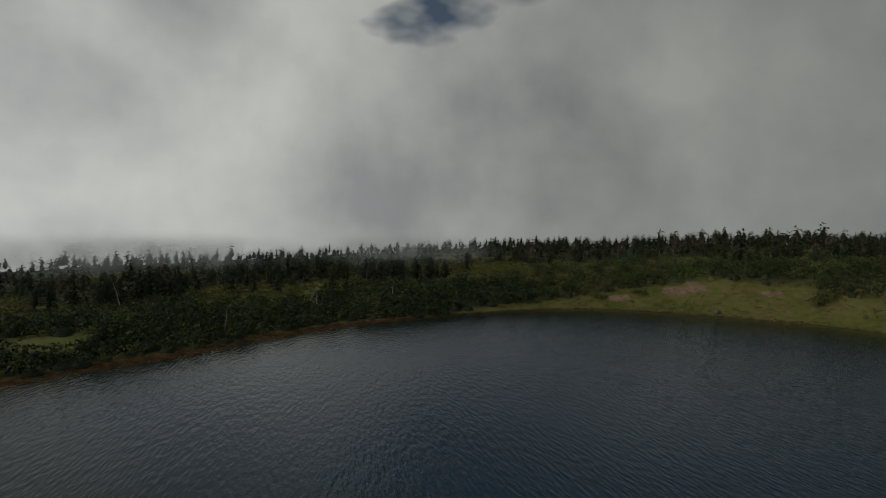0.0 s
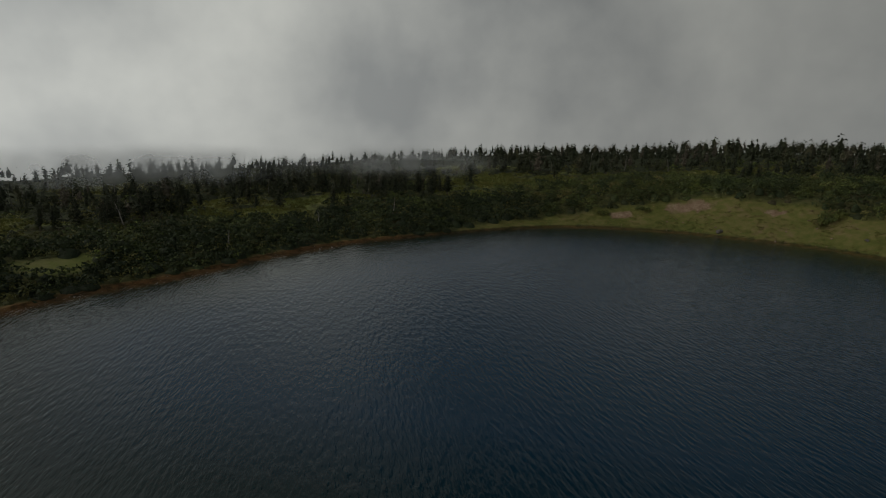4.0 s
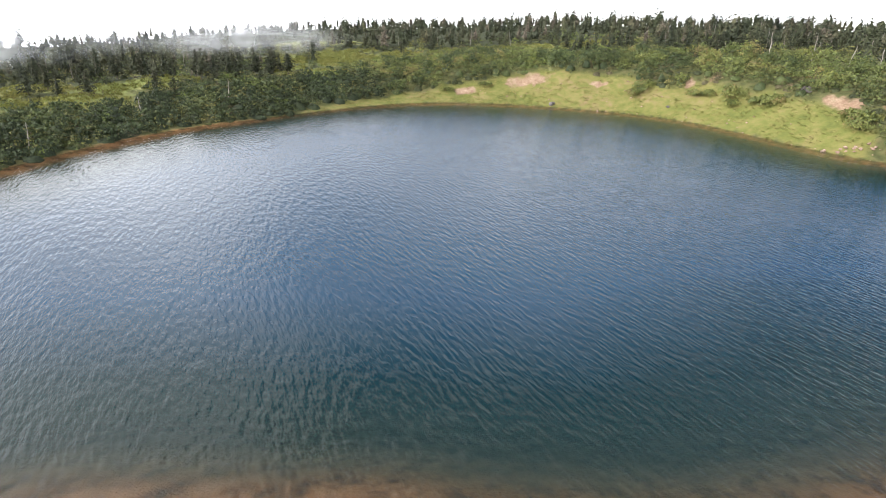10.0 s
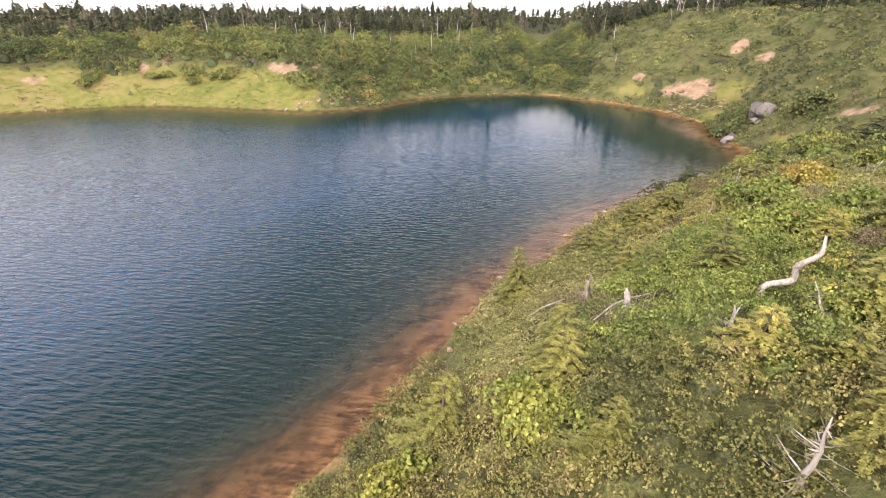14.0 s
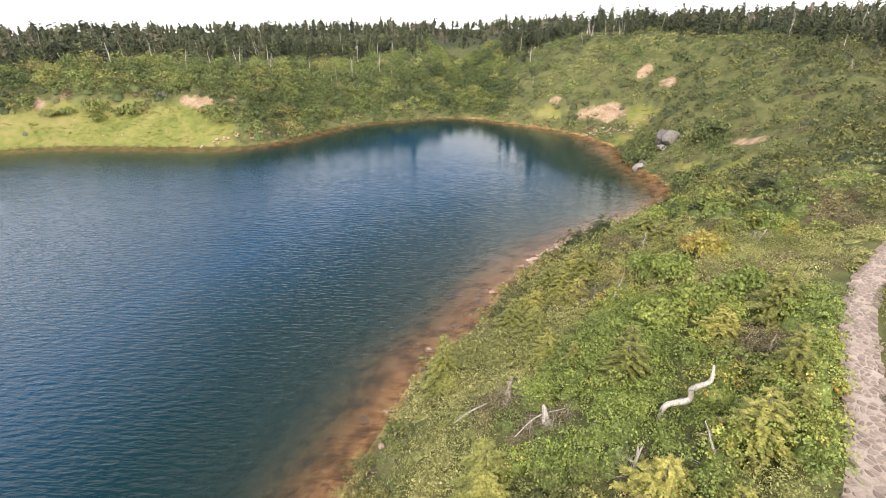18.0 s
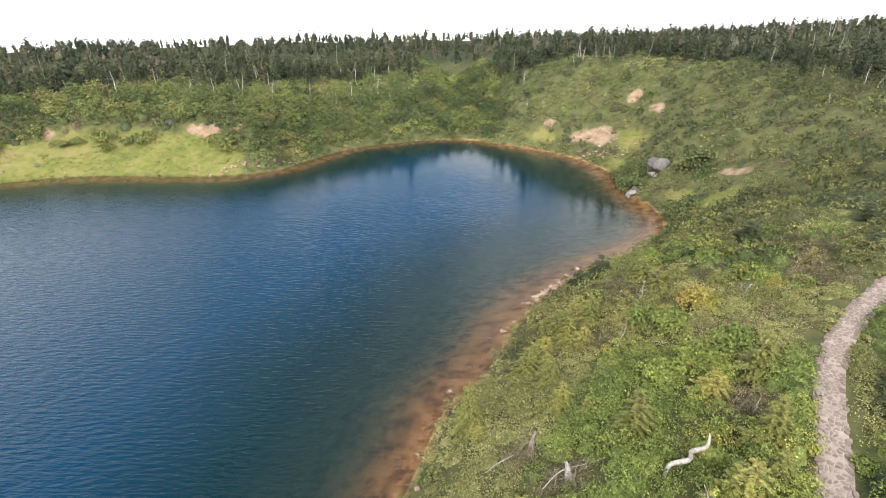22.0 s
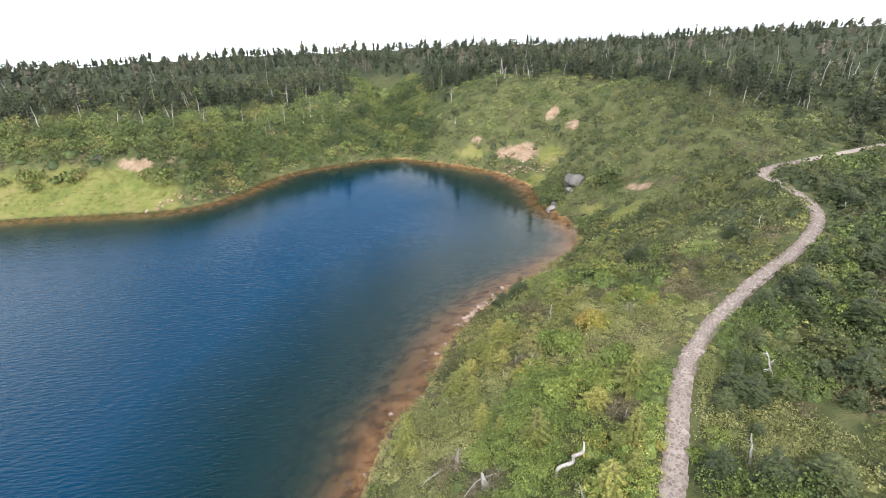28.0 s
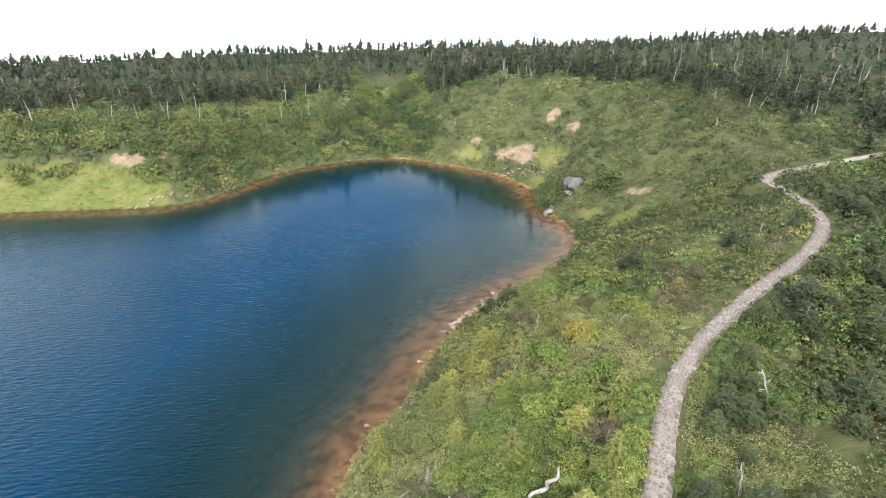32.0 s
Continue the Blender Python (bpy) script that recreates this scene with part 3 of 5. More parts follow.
def leaves(p, nrm, size, wide=0.45, along=None):
    """Diamond leaves at p, facing nrm, lying along a direction if one is given: corners and faces."""
    k = len(p)
    ref = rng.normal(size=(k, 3)) if along is None else np.cross(along, nrm) + rng.normal(scale=0.3, size=(k, 3))
    t = np.cross(nrm, ref)
    t /= np.linalg.norm(t, axis=1)[:, None] + 1e-9
    b = np.cross(nrm, t)
    b /= np.linalg.norm(b, axis=1)[:, None] + 1e-9
    s = np.broadcast_to(size, (k,))[:, None] * 0.5
    fold = nrm / (np.linalg.norm(nrm, axis=1)[:, None] + 1e-9) * s * 0.25
    v = np.stack([p - t * s, p + b * s * wide * 2 + fold, p + t * s, p - b * s * wide * 2 + fold], 1)
    return v.reshape(-1, 3), np.arange(4 * k).reshape(-1, 4)


def clump_leaves(cx, cy, cz, rad, hgt, per, size, wide=0.45, up=0.5, wild=0.45, fall=None):
    """Leafy mounds: per leaves over each dome."""
    k = len(cx)
    az = rng.uniform(0, 2 * np.pi, (k, per))
    q = rng.uniform(0.0, 1.0, (k, per)) ** 0.7
    r = np.sqrt(q) * rng.uniform(0.7, 1.25, (k, per))
    lump = 1 + 0.28 * np.sin(az * 3 + rng.uniform(0, 6, (k, 1))) * r
    px = cx[:, None] + rad[:, None] * r * lump * np.cos(az)
    py = cy[:, None] + rad[:, None] * r * lump * np.sin(az)
    pz = cz[:, None] + hgt[:, None] * np.sqrt(np.clip(1.03 - (r / 1.15) ** 2, 0.01, 1)) * (rng.uniform(0.7, 1.05, (k, per)) + 0.12 * np.sin(az * 4 + r * 5))
    if fall is not None:
        pz = pz + fall[0][:, None] * (px - cx[:, None]) + fall[1][:, None] * (py - cy[:, None])
    nrm = np.stack([np.cos(az) * r, np.sin(az) * r, np.full_like(az, up)], -1) + rng.normal(scale=wild, size=(k, per, 3))
    s = np.broadcast_to(size, (k,))[:, None] * rng.uniform(0.6, 1.35, (k, per))
    return leaves(np.stack([px, py, pz], -1).reshape(-1, 3), nrm.reshape(-1, 3), s.ravel(), wide)


def mounds(cx, cy, cz, rad, hgt, sides=8, rings=4, fall=None):
    """The leafy body under a clump's outer leaves: an uneven dome each."""
    k = len(cx)
    az = np.arange(sides) * 2 * np.pi / sides + rng.uniform(0, 6, (k, 1, 1))
    th = np.linspace(0.02, 1.0, rings)[None, :, None] * 0.5 * np.pi
    w = rng.uniform(0.66, 0.98, (k, rings, sides))
    px = cx[:, None, None] + rad[:, None, None] * np.sin(th) * w * np.cos(az)
    py = cy[:, None, None] + rad[:, None, None] * np.sin(th) * w * np.sin(az)
    pz = cz[:, None, None] + hgt[:, None, None] * np.cos(th) * (0.3 + 0.7 * w) + 0 * az
    if fall is not None:
        pz = pz + fall[0][:, None, None] * (px - cx[:, None, None]) + fall[1][:, None, None] * (py - cy[:, None, None])
    i = np.arange(rings * sides).reshape(rings, sides)
    j = np.roll(i, -1, 1)
    f = np.stack([i[:-1], i[1:], j[1:], j[:-1]], -1).reshape(-1, 4)
    f = (f[None] + (np.arange(k) * rings * sides)[:, None, None]).reshape(-1, 4)
    return np.stack([px, py, pz], -1).reshape(-1, 3), f, (rings - 1) * sides


def scatter(x0, y0, x1, y1, step):
    gx, gy = np.meshgrid(np.arange(x0, x1, step), np.arange(y0, y1, step))
    return (gx + rng.uniform(-0.5, 0.5, gx.shape) * step).ravel(), (gy + rng.uniform(-0.5, 0.5, gy.shape) * step).ravel()


def stuff(name, me, label, category):
    return tagged(new(name, me), label, category, kind="stuff")


# ---- ground and water ----
def stretched(lo, hi, step, reach):
    inner = list(np.arange(lo, hi + 0.01, step))
    s, a, b, left, right = step, lo, hi, [], []
    while b < hi + reach:
        s *= 1.22
        a, b = a - s, b + s
        left.append(a), right.append(b)
    return np.array(left[::-1] + inner + right)


finer = lambda a, lo, hi: np.unique(np.concatenate([a, np.arange(lo, hi, 0.5)]))               # closer meshes along the near shore
gx, gy = np.meshgrid(finer(stretched(-75, 185, 1.0, 4200), -20, 62), finer(stretched(-75, 165, 1.0, 4200), -26, 18))
gd = shore_distance(gx, gy)
gz = land(gx, gy, gd)
ze, zg, zm, zf = zones(gx, gy, gd)
idx = np.arange(gx.size).reshape(gx.shape)
quads = np.stack([idx[:-1, :-1], idx[:-1, 1:], idx[1:, 1:], idx[1:, :-1]], -1).reshape(-1, 4)
shoal = np.maximum(np.clip((38 - gy) / 8, 0, 1), 0.8 * np.clip((-4 - gx) / 8, 0, 1))                # bare rusty beach on the near side, in the east and the west
beach = np.clip((-0.75 + 0.9 * fbm(gx / 3, gy / 3, 15) + 0.75 * shoal + 0.05 * np.clip((-8 - gx) / 6, 0, 1) * (gy > 20) - gd) / 0.5, 0, 1)
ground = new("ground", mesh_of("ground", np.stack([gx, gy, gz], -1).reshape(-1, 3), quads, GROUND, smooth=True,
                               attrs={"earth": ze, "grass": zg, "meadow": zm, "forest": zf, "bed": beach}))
tagged(ground, "mountain moorland with grassy banks and bare rusty earth", "ground", kind="structure")

wx, wy = np.meshgrid(finer(np.arange(-46, 110, 1.0), -20, 62), finer(np.arange(-9, 103, 1.0), -9, 18))
wd = shore_distance(wx, wy)
wdepth = np.clip(-land(wx, wy, wd), 0, 12) / 8.0
# the wind ruffles the open water; the eastern bay lies in the lee
wwind = np.clip(0.12 + 0.88 * np.clip((72 - wx + 0.2 * wy) / 55, 0, 1) + 0.6 * (fbm(wx / 22, wy / 22, 58) - 0.5), 0.05, 1.0)
idx = np.arange(wx.size).reshape(wx.shape)
quads = np.stack([idx[:-1, :-1], idx[:-1, 1:], idx[1:, 1:], idx[1:, :-1]], -1).reshape(-1, 4)
near = (wd < 2.5).ravel()
quads = quads[near[quads].all(1)]
lake = new("water", mesh_of("water", np.stack([wx, wy, np.zeros_like(wx)], -1).reshape(-1, 3), quads, WATER, smooth=True, attrs={"depth": np.clip(wdepth, 0, 1), "wind": wwind}))
tagged(lake, "deep blue crater lake with rusty shallows and light ripples", "lake", kind="structure")

# ---- scrub ----
def kinds(x, y):
    """Which kind of scrub grows here: three fields from 0 to 1."""
    return fbm(x / 7, y / 7, 101), fbm(x / 5, y / 5, 111), fbm(x / 4, y / 4, 121)


def open_land(x, y, d):
    e, g, m, f = zones(x, y, d)
    p, _ = line_distance(x, y, PATH_LINE, False)
    return (1 - e) * (1 - g) * (1 - m) * np.clip((p - 0.58) / 0.15, 0, 1), f, m


def reach(x, y):
    """Metres from the stretch over which the camera hovers and the slope below it."""
    return line_distance(x, y, np.array([(4.0, 4.0), (12.0, 0.0), (30.0, -6.0)]), False)[0]


CLEAR = ((20.9, -3.1, 1.35), (20.5, 0.8, 0.8), (21.0, 0.1, 0.6), (13.0, -2.9, 1.1), (23.3, 2.8, 0.5))          # lower growth round the dead wood
BROWN = ((20.8, 0.9, 1.4), (22.6, 3.0, 1.3), (25.0, -5.6, 1.2), (33.0, 0.4, 1.0), (17.8, -2.0, 0.9))          # withered spots on the near slope


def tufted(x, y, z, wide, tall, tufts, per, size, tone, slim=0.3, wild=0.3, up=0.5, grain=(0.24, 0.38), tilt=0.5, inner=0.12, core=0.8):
    """Bushes: a woody dome each, its colour darkened as the shade in the gaps, set all over with leafy tufts. Corners,
    faces and a tint and a shade for every face.
    """
    n, e = len(x), 0.6
    zz = land(x, y)
    fx, fy = (land(x + e, y) - zz) / e * tilt, (land(x, y + e) - zz) / e * tilt
    a = rng.uniform(0, 2 * np.pi, (n, 1)) + np.arange(tufts) * 2.39996 + rng.uniform(-0.35, 0.35, (n, tufts))
    q = np.sqrt((np.arange(tufts) + rng.uniform(0.1, 0.9, (n, tufts))) / tufts) * rng.uniform(0.85, 1.08, (n, 1))
    lump = rng.uniform(0.75, 1.2, (n, tufts))
    ox, oy = wide[:, None] * q * lump * np.cos(a), wide[:, None] * q * lump * np.sin(a)
    lw = wide[:, None] * rng.uniform(*grain, (n, tufts))
    crown = np.sqrt(np.clip(1.05 - q ** 2, 0.02, 1))
    lz = z[:, None] + 0.8 * tall[:, None] * crown * rng.uniform(0.62, 1.1, (n, tufts)) + fx[:, None] * ox + fy[:, None] * oy - 0.35 * lw
    lh = lw * rng.uniform(0.9, 1.4, (n, tufts))
    lx, ly, lz, lw, lh = ((x[:, None] + ox).ravel(), (y[:, None] + oy).ravel(), lz.ravel(), lw.ravel(), lh.ravel())
    lt = np.clip(np.repeat(tone, tufts) + rng.normal(scale=0.09, size=n * tufts), 0, 1)
    v, f = clump_leaves(lx, ly, lz, lw, lh, per, size, slim, up, wild)
    t = np.clip(np.repeat(lt, per) + rng.normal(scale=0.05, size=len(f)), 0, 1)
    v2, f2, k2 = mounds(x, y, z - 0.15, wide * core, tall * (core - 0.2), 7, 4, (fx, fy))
    # shade between the tufts, put into the dome's colour by lower values
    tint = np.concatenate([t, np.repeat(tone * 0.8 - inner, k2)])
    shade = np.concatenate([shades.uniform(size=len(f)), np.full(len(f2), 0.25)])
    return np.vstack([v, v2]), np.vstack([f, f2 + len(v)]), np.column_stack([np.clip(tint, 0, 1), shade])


def within(x, y, cx, cy, rx, ry):
    return np.exp(-((x - cx) / rx) ** 2 - ((y - cy) / ry) ** 2)


PINE_WORDS, LEAF_WORDS, CANE_WORDS = "dwarf stone pine scrub", "leafy rowan and birch scrub", "dwarf bamboo grass"


def scrub_ring(ring, where, step, box, tufts, per, size, wide, tall, shift):
    """All the low scrub between two distances from the near slope: one kind of plant at each place."""
    x, y = scatter(*box, step)
    r = reach(x, y) + rng.normal(scale=1.5, size=len(x))
    keep = (r >= ring[0]) & (r < ring[1])
    x, y = x[keep], y[keep]
    d = shore_distance(x, y)
    o, f, m = open_land(x, y, d)
    bare = np.where((x > 39) & (x < 55) & (y < 9), 1.2, np.where((x < -8) & (y > 18), 0.3, np.where(y < 30, 0.3, 0.35)))
    open_side = (y > -0.6 * x - 9) & (y > -1.05 * x - 9)           # the land that lies behind the start is left bare
    keep = (d > bare) & (d < 60) & open_side & (rng.uniform(size=len(x)) < o * (1 - 0.75 * f))
    x, y, d = x[keep], y[keep], d[keep]
    pine, leaf, dry = kinds(x, y)
    behind = (y < np.interp(x, PATH_LINE[:, 0], PATH_LINE[:, 1]) - 0.5) & (x > 16) & (x < 66)
    bowl = (x > 66) & (y < 45) & (y > -15)                      # the low-grown slopes of the eastern bowl
    plateau = np.clip((x - 48) / 10, 0, 1) * np.clip((-10 - y) / 6, 0, 1)         # darker and taller growth towards the southern woods
    pine = pine + 0.22 * within(x, y, 12, 4.5, 9, 4.5) - 0.25 * within(x, y, 29, 5.5, 9, 2.2) - 0.2 * within(x, y, 30, -2.2, 3.2, 2.2) + 0.06 * behind - 0.2 * within(x, y, 25, -13.5, 6, 3.5) - 0.02 * bowl + 0.1 * plateau
    leaf = leaf + 0.25 * within(x, y, 30, -2.2, 3.2, 2.2) - 0.15 * within(x, y, 29, 5.5, 9, 2.2) - 0.2 * within(x, y, 25, -13.5, 6, 3.5) - 0.03 * bowl
    brown = dry > np.where(bowl, 0.68, 0.66)
    for bx, by, br in BROWN:
        brown |= np.hypot(x - bx, y - by) < br
    kind = np.where(brown, 3, np.where(pine > 0.5, 0, np.where(leaf > 0.485, 1, 2)))
    z = land(x, y, d)
    p, _ = line_distance(x, y, PATH_LINE, False)
    swell = np.clip((fbm(x / 2.6, y / 2.6, 161, 2) - 0.5) * 2.0 + 0.5, 0, 1)
    for k, (name, label, mat, sub, leafy, slim, wild, lift, up) in enumerate((
            ("dwarf_pine", "low dark green " + PINE_WORDS, PINE, (0.20, 0.32), 1.0, 0.34, 0.4, 1.0, 0.55), ("leafy_shrub", "bright green " + LEAF_WORDS, LEAF, (0.24, 0.40), 1.0, 0.40, 0.36, 1.15, 0.5),
            ("bamboo_grass", "knee-high pale green " + CANE_WORDS, BAMBOO, (0.26, 0.44), 1.2, 0.2, 0.55, 0.55, 0.7), ("brown_heath", "patches of brown withered heath", HEATH, (0.22, 0.36), 1.0, 0.2, 0.5, 0.7, 0.5))):
        s = kind == k
        n = int(s.sum())
        if not n:
            continue
        w = rng.uniform(*wide, n) * np.clip(d[s] / 1.5 + 0.55, 0, 1)
        free = np.clip((p[s] - 0.5) / (0.9 * w), 0.25, 1)             # kept clear of the path
        low = np.where(bowl[s], 0.55, 1.0)
        for bx, by, br in CLEAR:
            low = low * (1 - 0.72 * np.exp(-(np.hypot(x[s] - bx, y[s] - by) / br) ** 4))
        h = free * low * lift * (tall[0] + (tall[1] - tall[0]) * (0.65 * swell[s] + 0.35 * rng.uniform(size=n))) * np.clip(d[s] / 2.0 + 0.45, 0, 1)
        tone = shift - (0.0, 0.1, 0.05, 0.0)[k] + 1.15 * (fbm(x[s] / 4, y[s] / 4, 131 + 10 * k) - 0.5) + rng.normal(scale=0.13, size=n) - 0.3 * behind[s] * (k < 2) - bowl[s] * (0.1, 0.24, 0.1, 0.0)[k] - 0.16 * plateau[s]
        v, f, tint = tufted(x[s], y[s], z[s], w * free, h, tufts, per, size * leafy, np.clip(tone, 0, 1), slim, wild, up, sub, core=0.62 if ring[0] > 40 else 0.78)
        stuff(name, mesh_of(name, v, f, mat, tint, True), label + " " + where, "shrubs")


NEAR, MIDDLE, AROUND = (-30, -34, 66, 20), (-60, -60, 100, 70), (-75, -70, 160, 150)
scrub_ring((-1, 10), "on the slope above the near shore", 0.92, NEAR, 17, 32, 0.073, (0.55, 0.95), (0.4, 1.5), 0.66)
scrub_ring((10, 22), "beside the stony path", 1.15, NEAR, 12, 15, 0.135, (0.65, 1.15), (0.45, 1.8), 0.58)
scrub_ring((22, 46), "on the slope behind the path", 1.5, MIDDLE, 9, 8, 0.225, (0.75, 1.4), (0.5, 2.0), 0.42)
scrub_ring((46, 400), "on the slopes round the lake", 1.9, AROUND, 8, 8, 0.27, (0.85, 1.6), (0.6, 2.1), 0.34)


def tall_scrub(name, label, count_step, band, mat, size, per, rad, hgt, tone, mixed=0.16, tufts=11, core=0.8):
    """Head-high thickets along the top of the banks and the western shore."""
    x, y = scatter(*AROUND, count_step)
    d = shore_distance(x, y)
    ang = np.degrees(np.arctan2(y - MID[1], x - MID[0]))
    lo, hi = band(ang)
    e, g, m, f = zones(x, y, d)
    ravine = (line_distance(x, y, GULLY, False)[0] < 9) & (d > 2.5) & (d < 62) & (mat is BANK_LEAF)
    keep = (((d > lo) & (d < hi)) | ravine) & (g < 0.5) & (e < 0.3) & (m < 0.5)
    x, y, d = x[keep], y[keep], d[keep]
    r, h = rng.uniform(*rad, len(x)), rng.uniform(*hgt, len(x)) * np.clip(0.5 + d / 7, 0, 1)
    t = np.clip(tone + 1.0 * (fbm(x / 6, y / 6, 181) - 0.5) + rng.normal(scale=mixed, size=len(x)), 0, 1)
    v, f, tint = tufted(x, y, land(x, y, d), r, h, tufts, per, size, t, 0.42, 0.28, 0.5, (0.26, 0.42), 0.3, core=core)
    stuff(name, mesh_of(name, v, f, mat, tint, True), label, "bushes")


tall_scrub("bank_thicket", "dark green leafy thicket along the western shore", 1.9,
           lambda a: (np.where((a > 112) | (a < -165), 0.15, 99), np.where((a > 112) | (a < -165), 14, 0)), DARK_LEAF, 0.31, 9, (0.9, 1.9), (1.1, 2.6), 0.2)
tall_scrub("bank_thicket", "green leafy thicket along the top of the grass bank", 2.7,
           lambda a: (np.where((a > 112) | (a < -14), 99, np.interp(a, [-12, 0, 10, 24, 100, 112], [2.0, 0.9, 0.7, 7.5, 7.5, 2])),
                      np.where((a > 112) | (a < -14), 0, np.interp(a, [-14, -10, 4, 20, 60, 110], [0, 9, 17, 24, 21, 19]))), BANK_LEAF, 0.26, 10, (1.3, 2.1), (1.4, 3.6), 0.42, 0.26, 26, 0.6)

x, y = scatter(-60, -60, 150, 130, 2.7)
d = shore_distance(x, y)
o, f, m = open_land(x, y, d)
keep = (d > 1.5) & (d < 60) & (rng.uniform(size=len(x)) < o * np.where((x > 60) & (y < 32) & (y > -12), 0.4, 0.75) * (fbm(x / 10, y / 10, 251) > 0.45)) & (reach(x, y) > 14) & (y > -0.62 * x - 9) & (line_distance(x, y, PATH_LINE, False)[0] > 2.0)
x, y, d = x[keep], y[keep], d[keep]
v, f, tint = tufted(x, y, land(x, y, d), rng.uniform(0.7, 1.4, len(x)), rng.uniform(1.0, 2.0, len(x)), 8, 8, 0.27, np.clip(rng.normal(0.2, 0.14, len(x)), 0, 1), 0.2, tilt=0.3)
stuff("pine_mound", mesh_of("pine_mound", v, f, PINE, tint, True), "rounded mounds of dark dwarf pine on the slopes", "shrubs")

# grass on the bank
x, y = scatter(-10, -14, 112, 112, 0.6)
d = shore_distance(x, y)
e, g, m, f = zones(x, y, d)
keep = (g > 0.4) & (rng.uniform(size=len(x)) < (0.62 - 0.6 * e) * (fbm(x / 2.5, y / 2.5, 199) > 0.42))
x, y, d = x[keep], y[keep], d[keep]
v, f = clump_leaves(x, y, land(x, y, d) - 0.05, rng.uniform(0.25, 0.5, len(x)), rng.uniform(0.06, 0.2, len(x)), 7, 0.3, 0.2, 2.6, 0.3)
stuff("bank_grass", mesh_of("bank_grass", v, f, TURF, np.repeat(np.clip(0.25 + fbm(x / 4, y / 4, 191) * 0.8 + rng.normal(scale=0.12, size=len(x)), 0, 1), 7)),
      "short yellow-green grass on the steep bank", "grass")
x, y = scatter(-85, 55, 175, 150, 1.0)
d = shore_distance(x, y)
e, g, m, f = zones(x, y, d)
keep = (m > 0.5) & (d > 2)
x, y, d = x[keep], y[keep], d[keep]
v, f = clump_leaves(x, y, land(x, y, d) - 0.05, rng.uniform(0.5, 0.9, len(x)), rng.uniform(0.2, 0.5, len(x)), 9, 0.6, 0.18, 0.3)
stuff("meadow_grass", mesh_of("meadow_grass", v, f, TURF, np.repeat(np.clip(fbm(x / 8, y / 8, 195) * 0.8 + rng.normal(scale=0.1, size=len(x)), 0, 1), 9)),
      "pale green sedge meadow between the firs", "grass")


# ---- fir woods ----
def fir_shape(tall, wide, boughs, per, size, lean=0.0, seed=0, foot=0.12):
    """Layered, uneven boughs of a wind-worn fir, from its foot at the origin: places, facings, sizes and directions."""
    r = np.random.default_rng(seed)
    ps, ns, ss, ts = [], [], [], []
    foot, taper = foot + r.uniform(0, 0.2), r.uniform(0.35, 0.8)
    for k in range(boughs):
        u = min(max((k + r.uniform(-0.3, 0.9)) / boughs, 0.0), 0.96)
        z = tall * (foot + (0.98 - foot) * u)
        span = wide * ((1 - u) ** taper) * min(1.0, 0.6 + 1.5 * u) + 0.02 * tall
        a = 2.39996 * k + r.uniform(-0.6, 0.6)
        out = span * r.uniform(0.3, 0.9) * (0.75 + 0.35 * np.cos(a - lean)) * (1 if u < 0.9 else 0.2)
        spread = (0.30 + 0.12 * r.uniform()) * span + 0.015 * tall
        for j in range(per):
            dx, dy = r.normal(scale=0.62, size=2) * spread
            x, y = out * np.cos(a) + dx, out * np.sin(a) + dy
            rr = np.hypot(x, y) + 1e-6
            ps.append((x, y, z - 0.2 * (rr - out) + r.normal() * 0.014 * tall))
            ns.append((x / rr * 0.5 + r.normal() * 0.35, y / rr * 0.5 + r.normal() * 0.35, 1.0))
            ts.append((x / rr, y / rr, -0.15))
            ss.append(size * r.uniform(0.6, 1.3) * (1 - 0.5 * u))
    ps.append((0, 0, tall * 0.96)), ns.append((r.normal(), r.normal(), 0.1)), ts.append((0, 0, 1)), ss.append(size * 0.4)
    return np.array(ps), np.array(ns), np.array(ss), np.array(ts)


def stem_mesh(name, tall, foot, mat, sides=6, bend=0.05, seed=0, branches=0, span=0.5, low=0.3):
    """A tapered stem with bare branches, in one mesh."""
    r = np.random.default_rng(seed)
    verts, faces = [], []

    def tube(points, radii):
        base = len(verts)
        for (px, py, pz), q in zip(points, radii):
            for s in range(sides):
                a = 2 * np.pi * s / sides
                verts.append((px + q * np.cos(a), py + q * np.sin(a), pz + 0.5 * q * np.sin(a)))
        for i in range(len(points) - 1):
            for s in range(sides):
                a, b = base + i * sides + s, base + i * sides + (s + 1) % sides
                faces.append((a, b, b + sides, a + sides))
    steps = 6
    ax, ay = r.normal(scale=bend * tall, size=2)
    line = [(ax * (i / steps) ** 2 + r.normal() * 0.012 * tall, ay * (i / steps) ** 2 + r.normal() * 0.012 * tall, tall * i / steps - 0.15) for i in range(steps + 1)]
    tube(line, [foot * (1 - 0.84 * i / steps) for i in range(steps + 1)])
    for _ in range(branches):
        u = r.uniform(low, 0.97)
        i = min(int(u * steps), steps - 1)
        f = u * steps - i
        o = np.array(line[i]) * (1 - f) + np.array(line[i + 1]) * f
        a, n = r.uniform(0, 2 * np.pi), r.uniform(0.4, 1.0) * span * (1.2 - u)
        d = np.array((np.cos(a), np.sin(a), r.uniform(-0.25, 0.55)))
        k = r.normal(scale=0.18, size=3)
        tube([o, o + d * n * 0.5 + k * n * 0.5, o + d * n + np.array((0, 0, 0.15 * n)) + k * n], [foot * 0.34, foot * 0.22, foot * 0.06])
    return mesh_of(name, verts, faces, mat, smooth=True)


